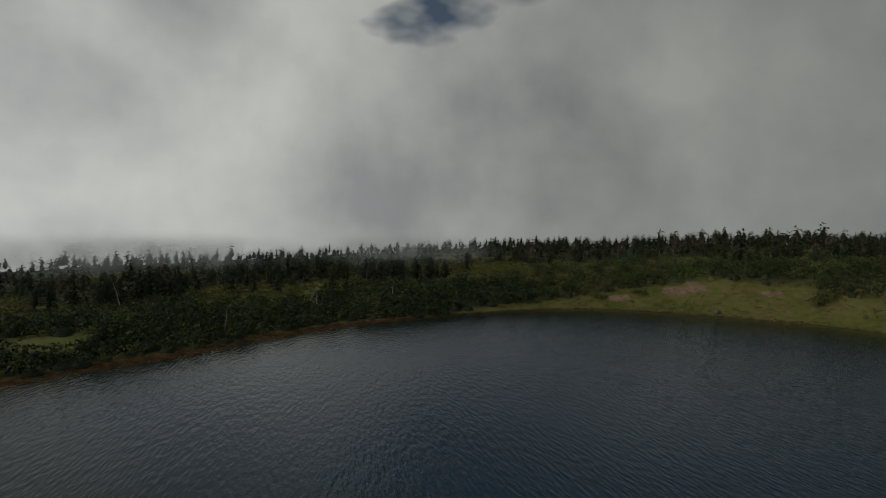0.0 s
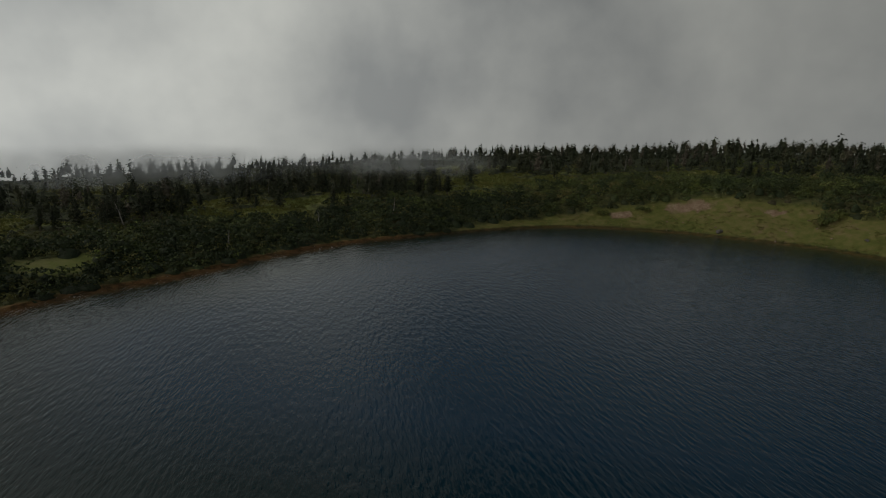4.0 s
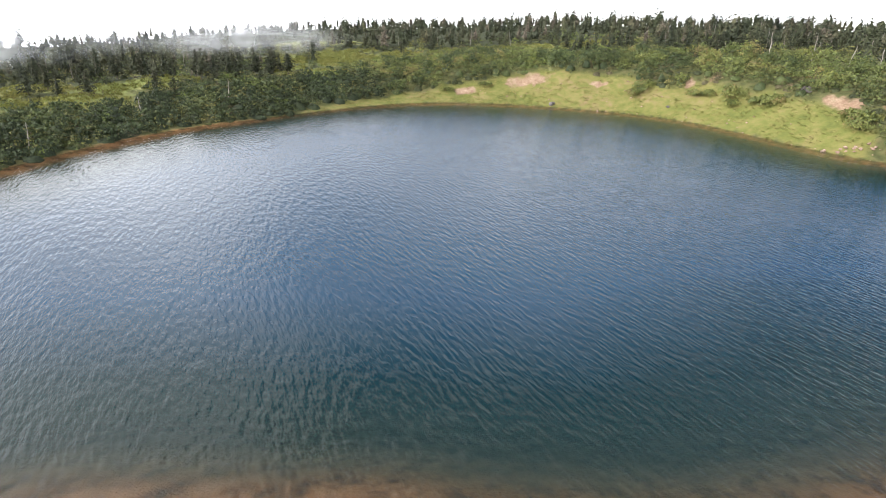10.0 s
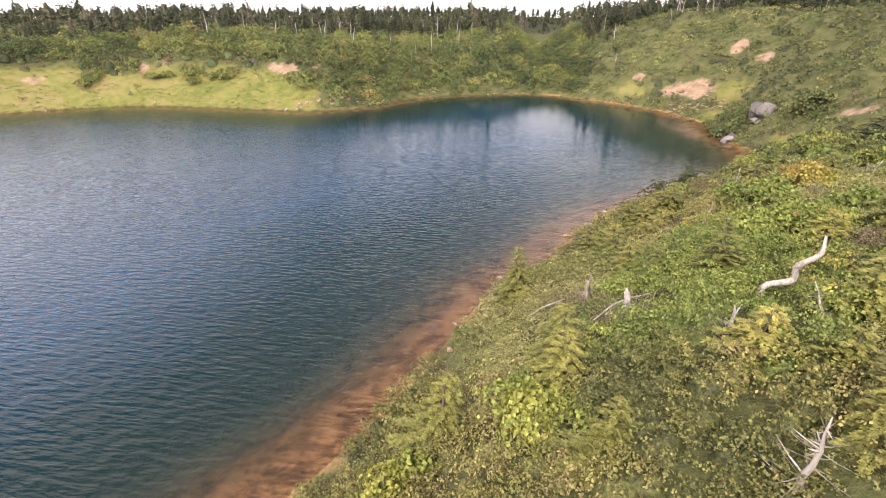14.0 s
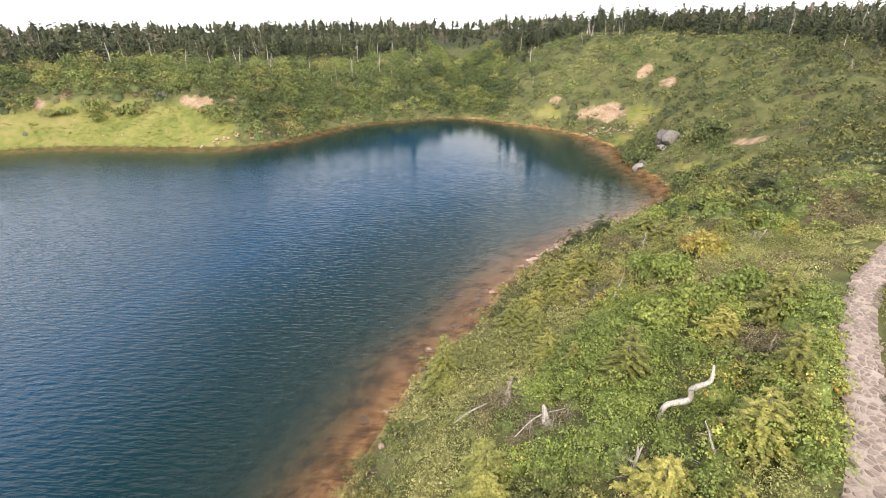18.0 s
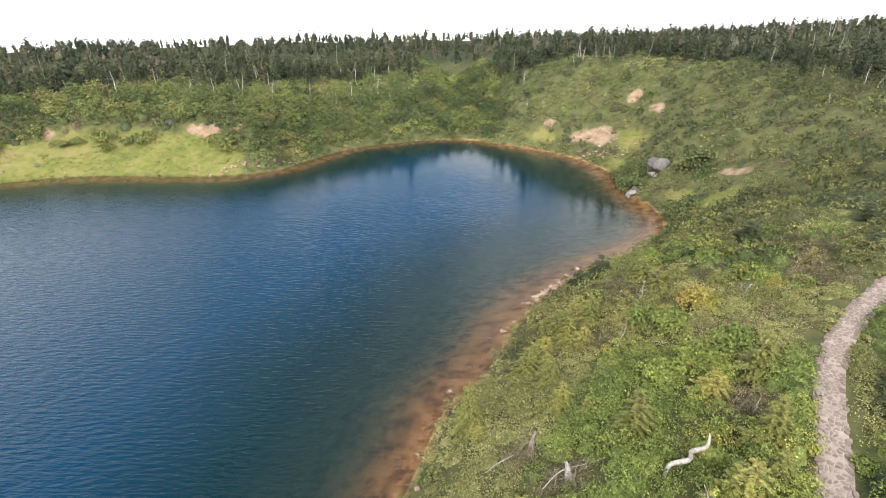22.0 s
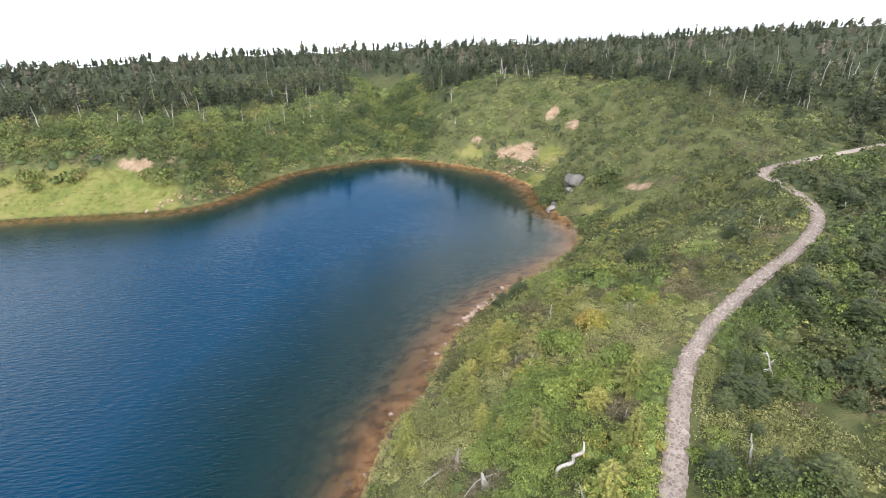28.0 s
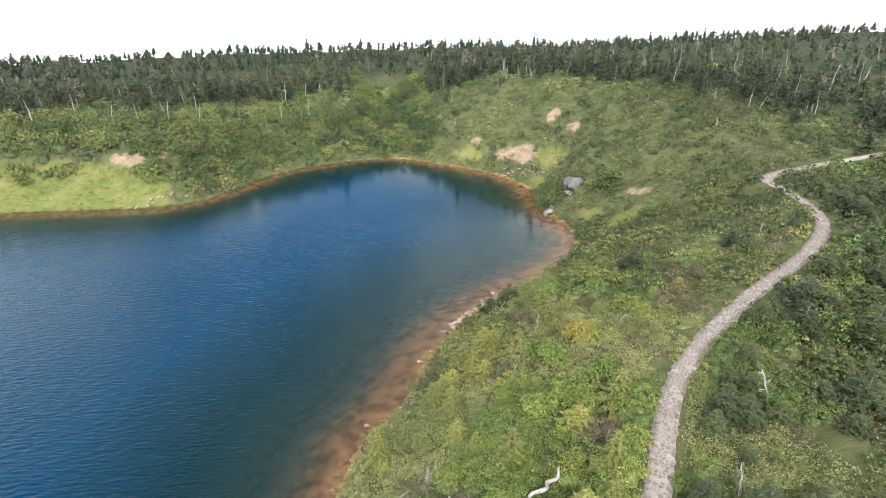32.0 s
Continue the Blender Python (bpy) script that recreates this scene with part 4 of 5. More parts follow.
def forest_places(box, step, cond):
    x, y = scatter(*box, step)
    d = shore_distance(x, y)
    e, g, m, f = zones(x, y, d)
    keep = (d > 3) & (rng.uniform(size=len(x)) < f * 0.95) & cond(x, y, d)
    return x[keep], y[keep], d[keep]


def cores(cx, cy, cz, rad, hgt, sides=6, rings=5):
    """The dense inner crowns of firs: ragged cones."""
    k = len(cx)
    az = np.arange(sides) * 2 * np.pi / sides + rng.uniform(0, 6, (k, 1, 1))
    u = np.linspace(0.0, 1.0, rings)[None, :, None]
    w = (np.sqrt(np.clip(1 - (1.7 * u - 0.6) ** 2, 0, 1)) * 0.9 + 0.08) * rng.uniform(0.55, 1.25, (k, rings, sides)) * rng.uniform(0.5, 1.25, (k, rings, 1))
    cx, cy = cx[:, None, None] + u * rad[:, None, None] * rng.normal(scale=0.25, size=(k, 1, 1)), cy[:, None, None] + u * rad[:, None, None] * rng.normal(scale=0.25, size=(k, 1, 1))
    px, py = cx + rad[:, None, None] * w * np.cos(az), cy + rad[:, None, None] * w * np.sin(az)
    pz = cz[:, None, None] + hgt[:, None, None] * (u + rng.uniform(-0.06, 0.06, (k, rings, sides)))
    i = np.arange(rings * sides).reshape(rings, sides)
    j = np.roll(i, -1, 1)
    f = np.stack([i[:-1], j[:-1], j[1:], i[1:]], -1).reshape(-1, 4)
    f = (f[None] + (np.arange(k) * rings * sides)[:, None, None]).reshape(-1, 4)
    return np.stack([px, py, pz], -1).reshape(-1, 3), f, (rings - 1) * sides


def woods(name, label, x, y, d, whorls, per, size, tall, wide, kinds_n):
    """Firs past counting, joined."""
    z, grown = land(x, y, d), zones(x, y, d)[3]                     # smaller towards the edge
    shapes = [fir_shape(1.0, rng.uniform(*wide), whorls, per, size, rng.uniform(0, 6.28), 300 + k) for k in range(kinds_n)]
    vs, ts = [], []
    which = rng.integers(0, kinds_n, len(x))
    for k in range(kinds_n):
        sel = np.flatnonzero(which == k)
        if not len(sel):
            continue
        p, n, s, g = shapes[k]
        h = rng.uniform(*tall, len(sel)) * (0.42 + 1.0 * fbm(x[sel] / 8, y[sel] / 8, 211)) * rng.choice([0.6, 0.8, 1.0, 1.0, 1.1, 1.2], len(sel)) * np.where((x[sel] > 55) & (y[sel] < 10), 0.84, 1.0) * np.where((x[sel] < 0) & (y[sel] > 50), 0.78, 1.0) * (0.5 + 0.5 * grown[sel])
        a = rng.uniform(0, 6.28, len(sel))
        ca, sa = np.cos(a)[:, None], np.sin(a)[:, None]
        w = h * rng.uniform(0.8, 1.25, len(sel))
        px = x[sel][:, None] + w[:, None] * (p[:, 0] * ca - p[:, 1] * sa)
        py = y[sel][:, None] + w[:, None] * (p[:, 0] * sa + p[:, 1] * ca)
        pz = z[sel][:, None] + h[:, None] * p[:, 2]
        nx, ny = n[:, 0] * ca - n[:, 1] * sa, n[:, 0] * sa + n[:, 1] * ca
        nn = np.stack([nx, ny, np.broadcast_to(n[:, 2], nx.shape)], -1) + rng.normal(scale=0.25, size=(*nx.shape, 3))
        gg = np.stack([g[:, 0] * ca - g[:, 1] * sa, g[:, 0] * sa + g[:, 1] * ca, np.broadcast_to(g[:, 2], nx.shape)], -1)
        v, _ = leaves(np.stack([px, py, pz], -1).reshape(-1, 3), nn.reshape(-1, 3), (h[:, None] * s).ravel(), 0.36, gg.reshape(-1, 3))
        vs.append(v)
        tone = np.clip(0.1 + 0.8 * fbm(x[sel] / 9, y[sel] / 9, 221) + rng.normal(scale=0.12, size=len(sel)) + 0.45 * (rng.uniform(size=len(sel)) < 0.12), 0, 1)
        ts.append(np.repeat(tone, len(p)))
        cv, cf, m = cores(x[sel], y[sel], z[sel] + 0.18 * h, 0.15 * w, 0.62 * h, 5, 4)
        vs.append(cv[cf].reshape(-1, 3))
        ts.append(np.repeat(tone, m))
    v = np.vstack(vs)
    stuff(name, mesh_of(name, v, np.arange(len(v)).reshape(-1, 4), FIR, np.concatenate(ts)), label, "forest")


def edge_band(x, y, d):
    """The first rows of the woods that face the lake."""
    dx, dy = MID[0] - x, MID[1] - y
    s = 7.0 / np.hypot(dx, dy)
    ahead = zones(x + dx * s, y + dy * s, shore_distance(x + dx * s, y + dy * s))[3]
    return ahead < 0.5


sees = lambda x, y: (y > -1.05 * x - 16) & (y > -0.64 * x - 14) & (y > -110)
x, y, d = forest_places((-110, -100, 190, 165), 2.9, lambda x, y, d: (d < 52) & sees(x, y))
front = edge_band(x, y, d) & (x > -70)
pick = np.flatnonzero(front)
pick = pick[np.argsort(d[pick] + rng.uniform(0, 8, len(pick)))][:260]
EDGE = [(x[i], y[i]) for i in pick]
rest = np.ones(len(x), bool)
rest[pick] = False
woods("fir_forest", "dense dark fir forest behind the lake's banks", x[rest], y[rest], d[rest], 12, 7, 0.165, (3.0, 4.9), (0.30, 0.46), 16)
x, y, d = forest_places((-190, -160, 290, 280), 4.6, lambda x, y, d: (d >= 52) & (d < 150) & sees(x, y))
woods("fir_forest", "dark fir forest farther off", x, y, d, 10, 5, 0.2, (3.1, 4.9), (0.30, 0.48), 12)
x, y, d = forest_places((-300, -260, 420, 400), 7.6, lambda x, y, d: (d >= 150) & (d < 270) & sees(x, y))
woods("fir_forest", "distant fir forest along the skyline", x, y, d, 8, 4, 0.26, (3.4, 5.2), (0.30, 0.48), 10)


def snags(label, x, y, d, tall):
    """Bare grey stems standing among the firs, joined."""
    z, vs, fs, b = land(x, y, d), [], [], 0
    stems = [stem_mesh("snag", 1.0, 0.022, DEAD, 4, 0.05, 740 + k, 6, 0.22, 0.3) for k in range(5)]
    shapes = []
    for me in stems:
        co = np.empty(len(me.vertices) * 3, np.float32)
        me.vertices.foreach_get("co", co)
        shapes.append((co.reshape(-1, 3), np.array([p.vertices[:] for p in me.polygons])))
        bpy.data.meshes.remove(me)
    for k in range(len(x)):
        co, f = shapes[k % 5]
        a, h = rng.uniform(0, 6.28), rng.uniform(*tall)
        tilt = rng.normal(scale=0.07, size=2)
        px, py = co[:, 0] * math.cos(a) - co[:, 1] * math.sin(a) + tilt[0] * co[:, 2], co[:, 0] * math.sin(a) + co[:, 1] * math.cos(a) + tilt[1] * co[:, 2]
        vs.append(np.column_stack([x[k] + h * px, y[k] + h * py, z[k] + h * co[:, 2]]))
        fs.append(f + b)
        b += len(co)
    stuff("dead_firs", mesh_of("dead_firs", np.vstack(vs), np.vstack(fs), DEAD, smooth=True), label, "dead trees")


x, y, d = forest_places((-80, -75, 190, 150), 10.0, lambda x, y, d: (d < 110) & sees(x, y))
snags("bare grey dead firs standing among the living ones", x, y, d, (2.6, 5.0))


def thing(name, label, category, group, place, parts):
    """A thing of parts that share their meshes: an empty at its foot with its parts below it."""
    ob = tagged(new(name), label, category, group)
    for pname, me, plabel in parts:
        part(pname, me, ob, plabel)
    ob.matrix_basis = place
    return ob


def foot(x, y, sink=0.0):
    return float(land(np.array([x]), np.array([y]))[0]) - sink


def set_down(first, spots, sizes, sink=0.05, tilt=4):
    """Copies of a thing over the spots, each turned and sized."""
    for k, (x, y) in enumerate(spots):
        s = sizes[k % len(sizes)]
        o = first if k == 0 else copy_thing(first, Matrix())
        o.matrix_basis = pose(x, y, foot(x, y, sink), rng.normal() * tilt, rng.normal() * tilt, rng.uniform(0, 360)) @ Matrix.Diagonal((s * rng.uniform(0.85, 1.15), s * rng.uniform(0.85, 1.15), s, 1))


def fir_parts(tall, wide, whorls, per, size, seed, tone):
    p, n, s, g = fir_shape(tall, wide, whorls, per, size, rng.uniform(0, 6.28), seed, 0.12)
    v, f = leaves(p, n, s, 0.3, g)
    v2, f2, _ = cores(np.zeros(1), np.zeros(1), np.array([0.18 * tall]), np.array([0.28 * wide]), np.array([0.7 * tall]), 8, 8)
    v, f = np.vstack([v, v2]), np.vstack([f, f2 + len(v)])
    crown = mesh_of("crown", v, f, FIR, np.clip(tone + rng.normal(scale=0.16, size=len(f)), 0, 1))
    return [("trunk", stem_mesh("trunk", tall * 0.97, 0.020 * tall + 0.04, BARK, seed=seed, sides=5, branches=4, span=wide * 0.8, low=0.1), "grey-brown bark"), ("crown", crown, "")]


EDGE_KINDS = 7
for k in range(EDGE_KINDS):
    tall = 3.2 + 0.36 * k
    one = thing("fir_tree", "wind-worn dark green fir at the forest's edge", "tree", "firs along the forest edge", Matrix(),
                fir_parts(tall, tall * (0.42 - 0.02 * k), 24, 14, 0.5, 500 + k, 0.3 + 0.08 * (k % 4)))
    set_down(one, EDGE[k::EDGE_KINDS], [0.7, 0.95, 1.0, 0.55, 0.8, 1.1])


# ---- young firs on the near slope ----
def plate_fir(tall, wide, tiers, seed, tone, fine=False, mat=YOUNG_FIR):
    """A young fir of flat, tiered sprays."""
    r = np.random.default_rng(seed)
    ps, ts, ns, ss = [], [], [], []
    for k in range(tiers):
        u = (k + r.uniform(0, 0.5)) / tiers
        z = tall * (0.08 + 0.9 * u)
        span = wide * (1 - u) ** 0.8 * r.uniform(0.75, 1.15) + 0.08
        for j in range(9 if u < 0.6 else 6):
            a = 2 * np.pi * (j + r.uniform(-0.3, 0.3)) / (9 if u < 0.6 else 6) + k
            out = np.array((np.cos(a), np.sin(a), r.uniform(-0.12, 0.12)))
            side = np.array((-np.sin(a), np.cos(a), 0.0))
            fan = np.linspace(0.14, 1.0, 13 if fine else 5)
            for q in fan:                                # twigs to both sides of the bough, shorter towards its tip
                c = out * span * q + np.array((0, 0, z - 0.25 * span * q * q + 0.1 * span * q))
                for w in (-1, 1):
                    d = out * 0.75 + side * w
                    d /= np.linalg.norm(d)
                    n = span * (0.25 if fine else 0.42) * (1.12 - 0.75 * q) * r.uniform(0.7, 1.25) + 0.04
                    ps.append(c + d * n * 0.45 + r.normal(scale=0.012, size=3) - np.array((0, 0, 0.08 * n)))
                    ts.append(d)
                    ns.append(np.array((0, 0, 1)) + out * 0.25 + r.normal(scale=0.08, size=3))
                    ss.append(n)
            ps.append(out * span * 0.9 + np.array((0, 0, z - 0.12 * span))), ts.append(out), ns.append(np.array((0.0, 0, 1)) + r.normal(scale=0.1, size=3)), ss.append(0.35 * span)
    p, t, n, s = np.array(ps), np.array(ts), np.array(ns), np.array(ss)[:, None] * 0.5
    b = np.cross(n, t)
    b /= np.linalg.norm(b, axis=1)[:, None]
    wd = 0.6
    v = np.stack([p - t * s, p + b * s * wd, p + t * s * 1.15, p - b * s * wd], 1).reshape(-1, 3)
    f = np.arange(len(v)).reshape(-1, 4)
    # needles get lighter with height: light from above put into the tint
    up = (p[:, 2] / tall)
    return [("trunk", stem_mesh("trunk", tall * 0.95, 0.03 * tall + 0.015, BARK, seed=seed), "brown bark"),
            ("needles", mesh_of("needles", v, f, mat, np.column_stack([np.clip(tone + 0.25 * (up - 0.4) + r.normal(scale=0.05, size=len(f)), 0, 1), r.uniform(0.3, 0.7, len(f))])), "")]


FIRS_NEAR = [(16.8, -3.9), (15.4, -4.6), (19.3, -4.8), (23.2, -1.5), (17.5, -2.4), (26.0, 6.4), (24.9, 5.7), (20.4, -6.0), (14.4, -4.3), (34.7, 2.3), (33.4, 1.4), (36.2, 1.2), (39.9, -3.4), (28.1, -7.1), (38.4, -2.6), (30.8, 4.4), (25.8, -4.6), (27.2, -6.6), (31.5, 3.2),
             (33.0, 4.2), (34.5, 2.4), (36.0, 3.4), (38.2, 2.2), (22.4, -6.0), (35.6, -5.8), (38.0, -6.0), (40.2, -4.0), (42.5, -7.2), (44.6, -3.6), (46.2, -9.0)]
FIRS_PATH = [(34.3, -13.2), (34.7, -15.2), (37.6, -18.3), (43.8, -23.6), (33.4, -20.3), (26.9, -17.2), (29.4, -12.3), (25.3, -10.6), (20.5, -9.4), (30.0, -15.2), (26.6, -12.4)]
x, y = scatter(12, -40, 64, 6, 2.0)
d = shore_distance(x, y)
o, f, m = open_land(x, y, d)
p, _ = line_distance(x, y, PATH_LINE, False)
right = (y < np.interp(x, PATH_LINE[:, 0], PATH_LINE[:, 1]))
keep = (d > 2.5) & (p > 1.7) & (o > 0.5) & (rng.uniform(size=len(x)) < np.where(right, 0.85 * (fbm(x / 6, y / 6, 231) > 0.42), 0.16))
more = list(zip(x[keep], y[keep]))
random.shuffle(more)
YOUNG = FIRS_NEAR + FIRS_PATH + more[:190]
YOUNG = [p for p in YOUNG if line_distance(np.array([p[0]]), np.array([p[1]]), PATH_LINE, False)[0][0] > 1.5]
YX, YY = np.array(YOUNG).T
close = (reach(YX, YY) < 13) & (YY > np.interp(YX, PATH_LINE[:, 0], PATH_LINE[:, 1]))
for fine in (True, False):
    spots = [p for p, c in zip(YOUNG, close) if bool(c) == fine]
    for k in range(6):
        tall = (1.5, 1.9, 2.3, 2.7, 2.0, 3.0)[k]
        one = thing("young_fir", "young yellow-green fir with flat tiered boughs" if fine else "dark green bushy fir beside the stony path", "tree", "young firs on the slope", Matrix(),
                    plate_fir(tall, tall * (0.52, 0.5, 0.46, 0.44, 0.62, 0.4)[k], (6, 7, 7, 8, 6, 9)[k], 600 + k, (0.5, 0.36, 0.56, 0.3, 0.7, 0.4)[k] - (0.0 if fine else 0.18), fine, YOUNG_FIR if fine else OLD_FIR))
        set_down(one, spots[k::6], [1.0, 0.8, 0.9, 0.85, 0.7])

thing("young_fir", "slender young fir at the edge of the beach", "tree", "young firs on the slope", pose(-4.6, 12.0, foot(-4.6, 12.0, 0.05)), plate_fir(2.7, 0.8, 9, 640, 0.55, True, OLD_FIR))


# ---- dead trees ----
DEAD_AT = [(89.2, 69.7, 5.2), (90.4, 71.0, 4.6), (95.2, 54.2, 2.8), (101.0, 53.0, 5.0), (99.0, 55.5, 3.2), (78.4, 88.2, 5.4), (83.4, 84.0, 5.0), (83.0, 76.0, 4.6), (119.0, 12.4, 2.6), (121.0, 11.0, 3.4),
           (122.5, 8.5, 3.0), (119.2, 5.6, 3.2), (112.5, 58.2, 5.6), (108.4, 51.0, 4.8), (104.0, 50.5, 3.0), (97.2, 57.2, 4.0), (105.4, -43.8, 5.0), (103.8, -47.6, 4.6), (98.1, -48.1, 4.4),
           (96.0, -24.5, 2.6), (92.0, -30.0, 2.4), (130.4, 12.9, 4.2), (86.0, 73.5, 4.0), (93.0, 66.0, 4.4), (98.5, 61.0, 4.2), (107.0, 47.5, 2.8), (110.0, 45.0, 3.2), (111.5, 20.0, 1.8),
           (-31.2, 64.9, 3.0), (-46.0, 66.0, 4.2), (-14.0, 88.5, 4.0), (-24.0, 80.0, 3.6), (28.7, -14.0, 2.4), (49.9, -19.2, 1.8), (54.1, -27.9, 1.5), (21.6, -10.9, 1.6), (13.4, -3.1, 2.0), (18.7, -3.9, 1.6), (37.8, -1.8, 1.6),
           (32.0, -0.6, 1.7), (36.4, -7.4, 1.2)]
front = [p for p in EDGE if p[0] > 62]
DEAD_AT += [(px + rng.normal() * 1.5, py + rng.normal() * 1.5, rng.uniform(2.4, 4.2)) for px, py in front[::5]][:24]
for k in range(6):
    group = DEAD_AT[k::6]
    me = stem_mesh("trunk", 1.0, 0.026, WHITE_WOOD, 6, 0.10, 700 + k, 6, 0.3, 0.1)
    tw = stem_mesh("bare_crown", 0.95, 0.011, DEAD, 4, 0.10, 700 + k, 34, 0.36, 0.06)
    for j, (x, y, tall) in enumerate(group):
        lean = 3 if tall > 1.9 else 14
        thing("dead_tree", "bare bleached grey dead fir" if tall > 2.2 else "small bleached dead tree among the scrub", "dead tree", "dead trees round the lake",
              pose(x, y, foot(x, y), rng.normal() * lean, rng.normal() * lean, rng.uniform(0, 360)) @ Matrix.Diagonal((tall * (1.0 if tall > 2.5 else 1.6), tall * (1.0 if tall > 2.5 else 1.6), tall, 1)),
              [("trunk", me, "bleached wood"), ("bare_crown", tw, "bleached bare branches")])


def crooked(name, label, line, radii, mat, category="dead wood", knots=0, seed=0):
    """A crooked log along a line of places, tapered, in one mesh."""
    c = spline(line, 6, False)
    q = np.interp(np.linspace(0, 1, len(c)), np.linspace(0, 1, len(radii)), radii)
    r = np.random.default_rng(seed)
    verts, faces = [], []
    for i, p in enumerate(c):
        t = c[min(i + 1, len(c) - 1)] - c[max(i - 1, 0)]
        t /= np.linalg.norm(t)
        u = np.cross(t, (0, 0, 1))
        u /= np.linalg.norm(u) + 1e-6
        w = np.cross(u, t)
        for s in range(8):
            a = 2 * np.pi * s / 8
            verts.append(p + (u * np.cos(a) + w * np.sin(a)) * q[i] * r.uniform(0.85, 1.15))
    for i in range(len(c) - 1):
        for s in range(8):
            a, b = i * 8 + s, i * 8 + (s + 1) % 8
            faces.append((a, b, b + 8, a + 8))
    ob = tagged(new(name, mesh_of(name, verts, faces, mat, smooth=True)), label, category)
    return ob


def on_ground(points, lift):
    return [(x, y, foot(x, y) + z + lift) for x, y, z in points]


crooked("driftwood_log", "crooked S-shaped bleached white log lying over the scrub",
        [(20.8, -2.5, 5.9), (20.72, -2.55, 6.8), (20.78, -2.69, 7.03), (20.92, -3.05, 7.12), (21.0, -3.27, 7.25), (20.95, -3.24, 7.6), (20.88, -3.3, 7.75), (20.74, -3.58, 8.1), (20.75, -3.66, 8.3), (20.8, -3.64, 8.7)], (0.05, 0.085, 0.10, 0.08, 0.09, 0.065, 0.035), WHITE_WOOD, seed=1)
def twiggy(name, label, x, y, tall, wide, seed, mat=DEAD, lean=8):
    """A broken stem bristling with bare twigs."""
    thing(name, label, "dead wood", "", pose(x, y, foot(x, y), rng.normal() * lean, rng.normal() * lean, rng.uniform(0, 360)),
          [("trunk", stem_mesh("trunk", tall, wide, mat, 7, 0.12, seed, 4, tall * 0.5, 0.2), "splintered bleached wood"),
           ("brushwood", stem_mesh("brushwood", tall * 0.7, wide * 0.25, TWIG, 4, 0.2, seed + 1, 34, tall * 1.0, 0.1), "brown bare twigs")])


twiggy("broken_stump", "broken pale stump standing in brown twigs", 20.8, 0.8, 1.25, 0.24, 31, WHITE_WOOD)
twiggy("broken_stump", "grey broken stump on the hillside below the firs", 83.0, -22.4, 1.7, 0.2, 33)
twiggy("broken_stump", "pale splintered stump low in the scrub", 18.0, -1.9, 1.3, 0.14, 35)
twiggy("broken_stump", "reddish rotten stump at the top of the lake bank", 23.35, 2.74, 1.6, 0.16, 37, TWIG)
for x, y in ((20.5, 0.6), (21.5, 0.3), (20.2, 1.3), (21.0, 1.5), (22.9, 3.3), (22.4, 2.5), (25.3, -5.2)):
    twiggy("dead_bush", "pinkish brown leafless bush with tangled twigs", x, y, rng.uniform(0.9, 1.3), 0.03, int(50 + 10 * x), TWIG, 14)
twiggy("dead_bush", "brown leafless bush with tangled twigs", 22.0, 3.4, 0.7, 0.06, 39, TWIG)
twiggy("dead_bush", "brown leafless bush with tangled twigs", 20.4, 0.3, 0.7, 0.06, 41, TWIG)
twiggy("dead_bush", "grey leafless bush beside the path", 24.6, -5.9, 1.2, 0.08, 43, TWIG)
twiggy("dead_bush", "grey leafless bush in the scrub above the shore", 36.6, -7.2, 1.0, 0.07, 45)
twiggy("dead_bush", "brown leafless bush in the scrub above the shore", 33.0, 0.4, 0.9, 0.06, 47, TWIG)
crooked("fallen_log", "thin bleached log fallen in the brown heath", on_ground([(21.4, 4.4, 0.6), (21.8, 3.9, 0.7), (22.2, 3.3, 0.7)], 0), (0.02, 0.03, 0.015), DEAD, seed=3)
crooked("fallen_log", "grey branch fallen beside the stump", on_ground([(20.0, 1.8, 0.5), (20.7, 1.2, 0.7), (20.9, 0.3, 0.75)], 0), (0.02, 0.03, 0.012), DEAD, seed=4)

# ---- bushes that stand alone ----
def bush_parts(seed, mat, wide, tall, per, size):
    r = np.random.default_rng(seed)
    k = 9
    a, q = r.uniform(0, 6.28, k), np.sqrt(r.uniform(0, 1, k)) * wide * 0.6
    v, f = clump_leaves(q * np.cos(a), q * np.sin(a), np.full(k, 0.02), r.uniform(0.3, 0.55, k) * wide, r.uniform(0.6, 1.0, k) * tall, per, size, 0.5, 0.4)
    return [("stem", stem_mesh("stem", tall * 0.7, 0.05, BARK, 5, 0.1, seed, 7, tall * 0.5, 0.1), "brown woody stem"),
            ("leaves", mesh_of("leaves", v, f, mat, np.repeat(np.clip(r.normal(0.6, 0.2, k), 0, 1), per)), "")]


BANK_BUSH = [(56.1, 90.4), (55.0, 89.8), (57.0, 90.9), (63.4, 83.5), (64.3, 82.6), (62.7, 84.2), (68.0, 74.5), (68.6, 73.7), (66.6, 79.4), (65.6, 77.6), (72.4, 62.6), (71.8, 61.0), (30.5, 102.4), (23.4, 101.8),
             (71.2, 59.6), (73.0, 60.8)]
HILL_BUSH = [(84.5, 0.1), (85.8, -1.2), (83.8, -1.6), (87.0, -0.2), (85.2, -2.4), (81.2, -1.2), (80.4, -0.6), (79.8, -8.2), (80.8, -9.0), (69.4, -6.6), (70.4, -7.4), (68.6, -5.8), (86.4, 1.2), (83.0, 0.4)]
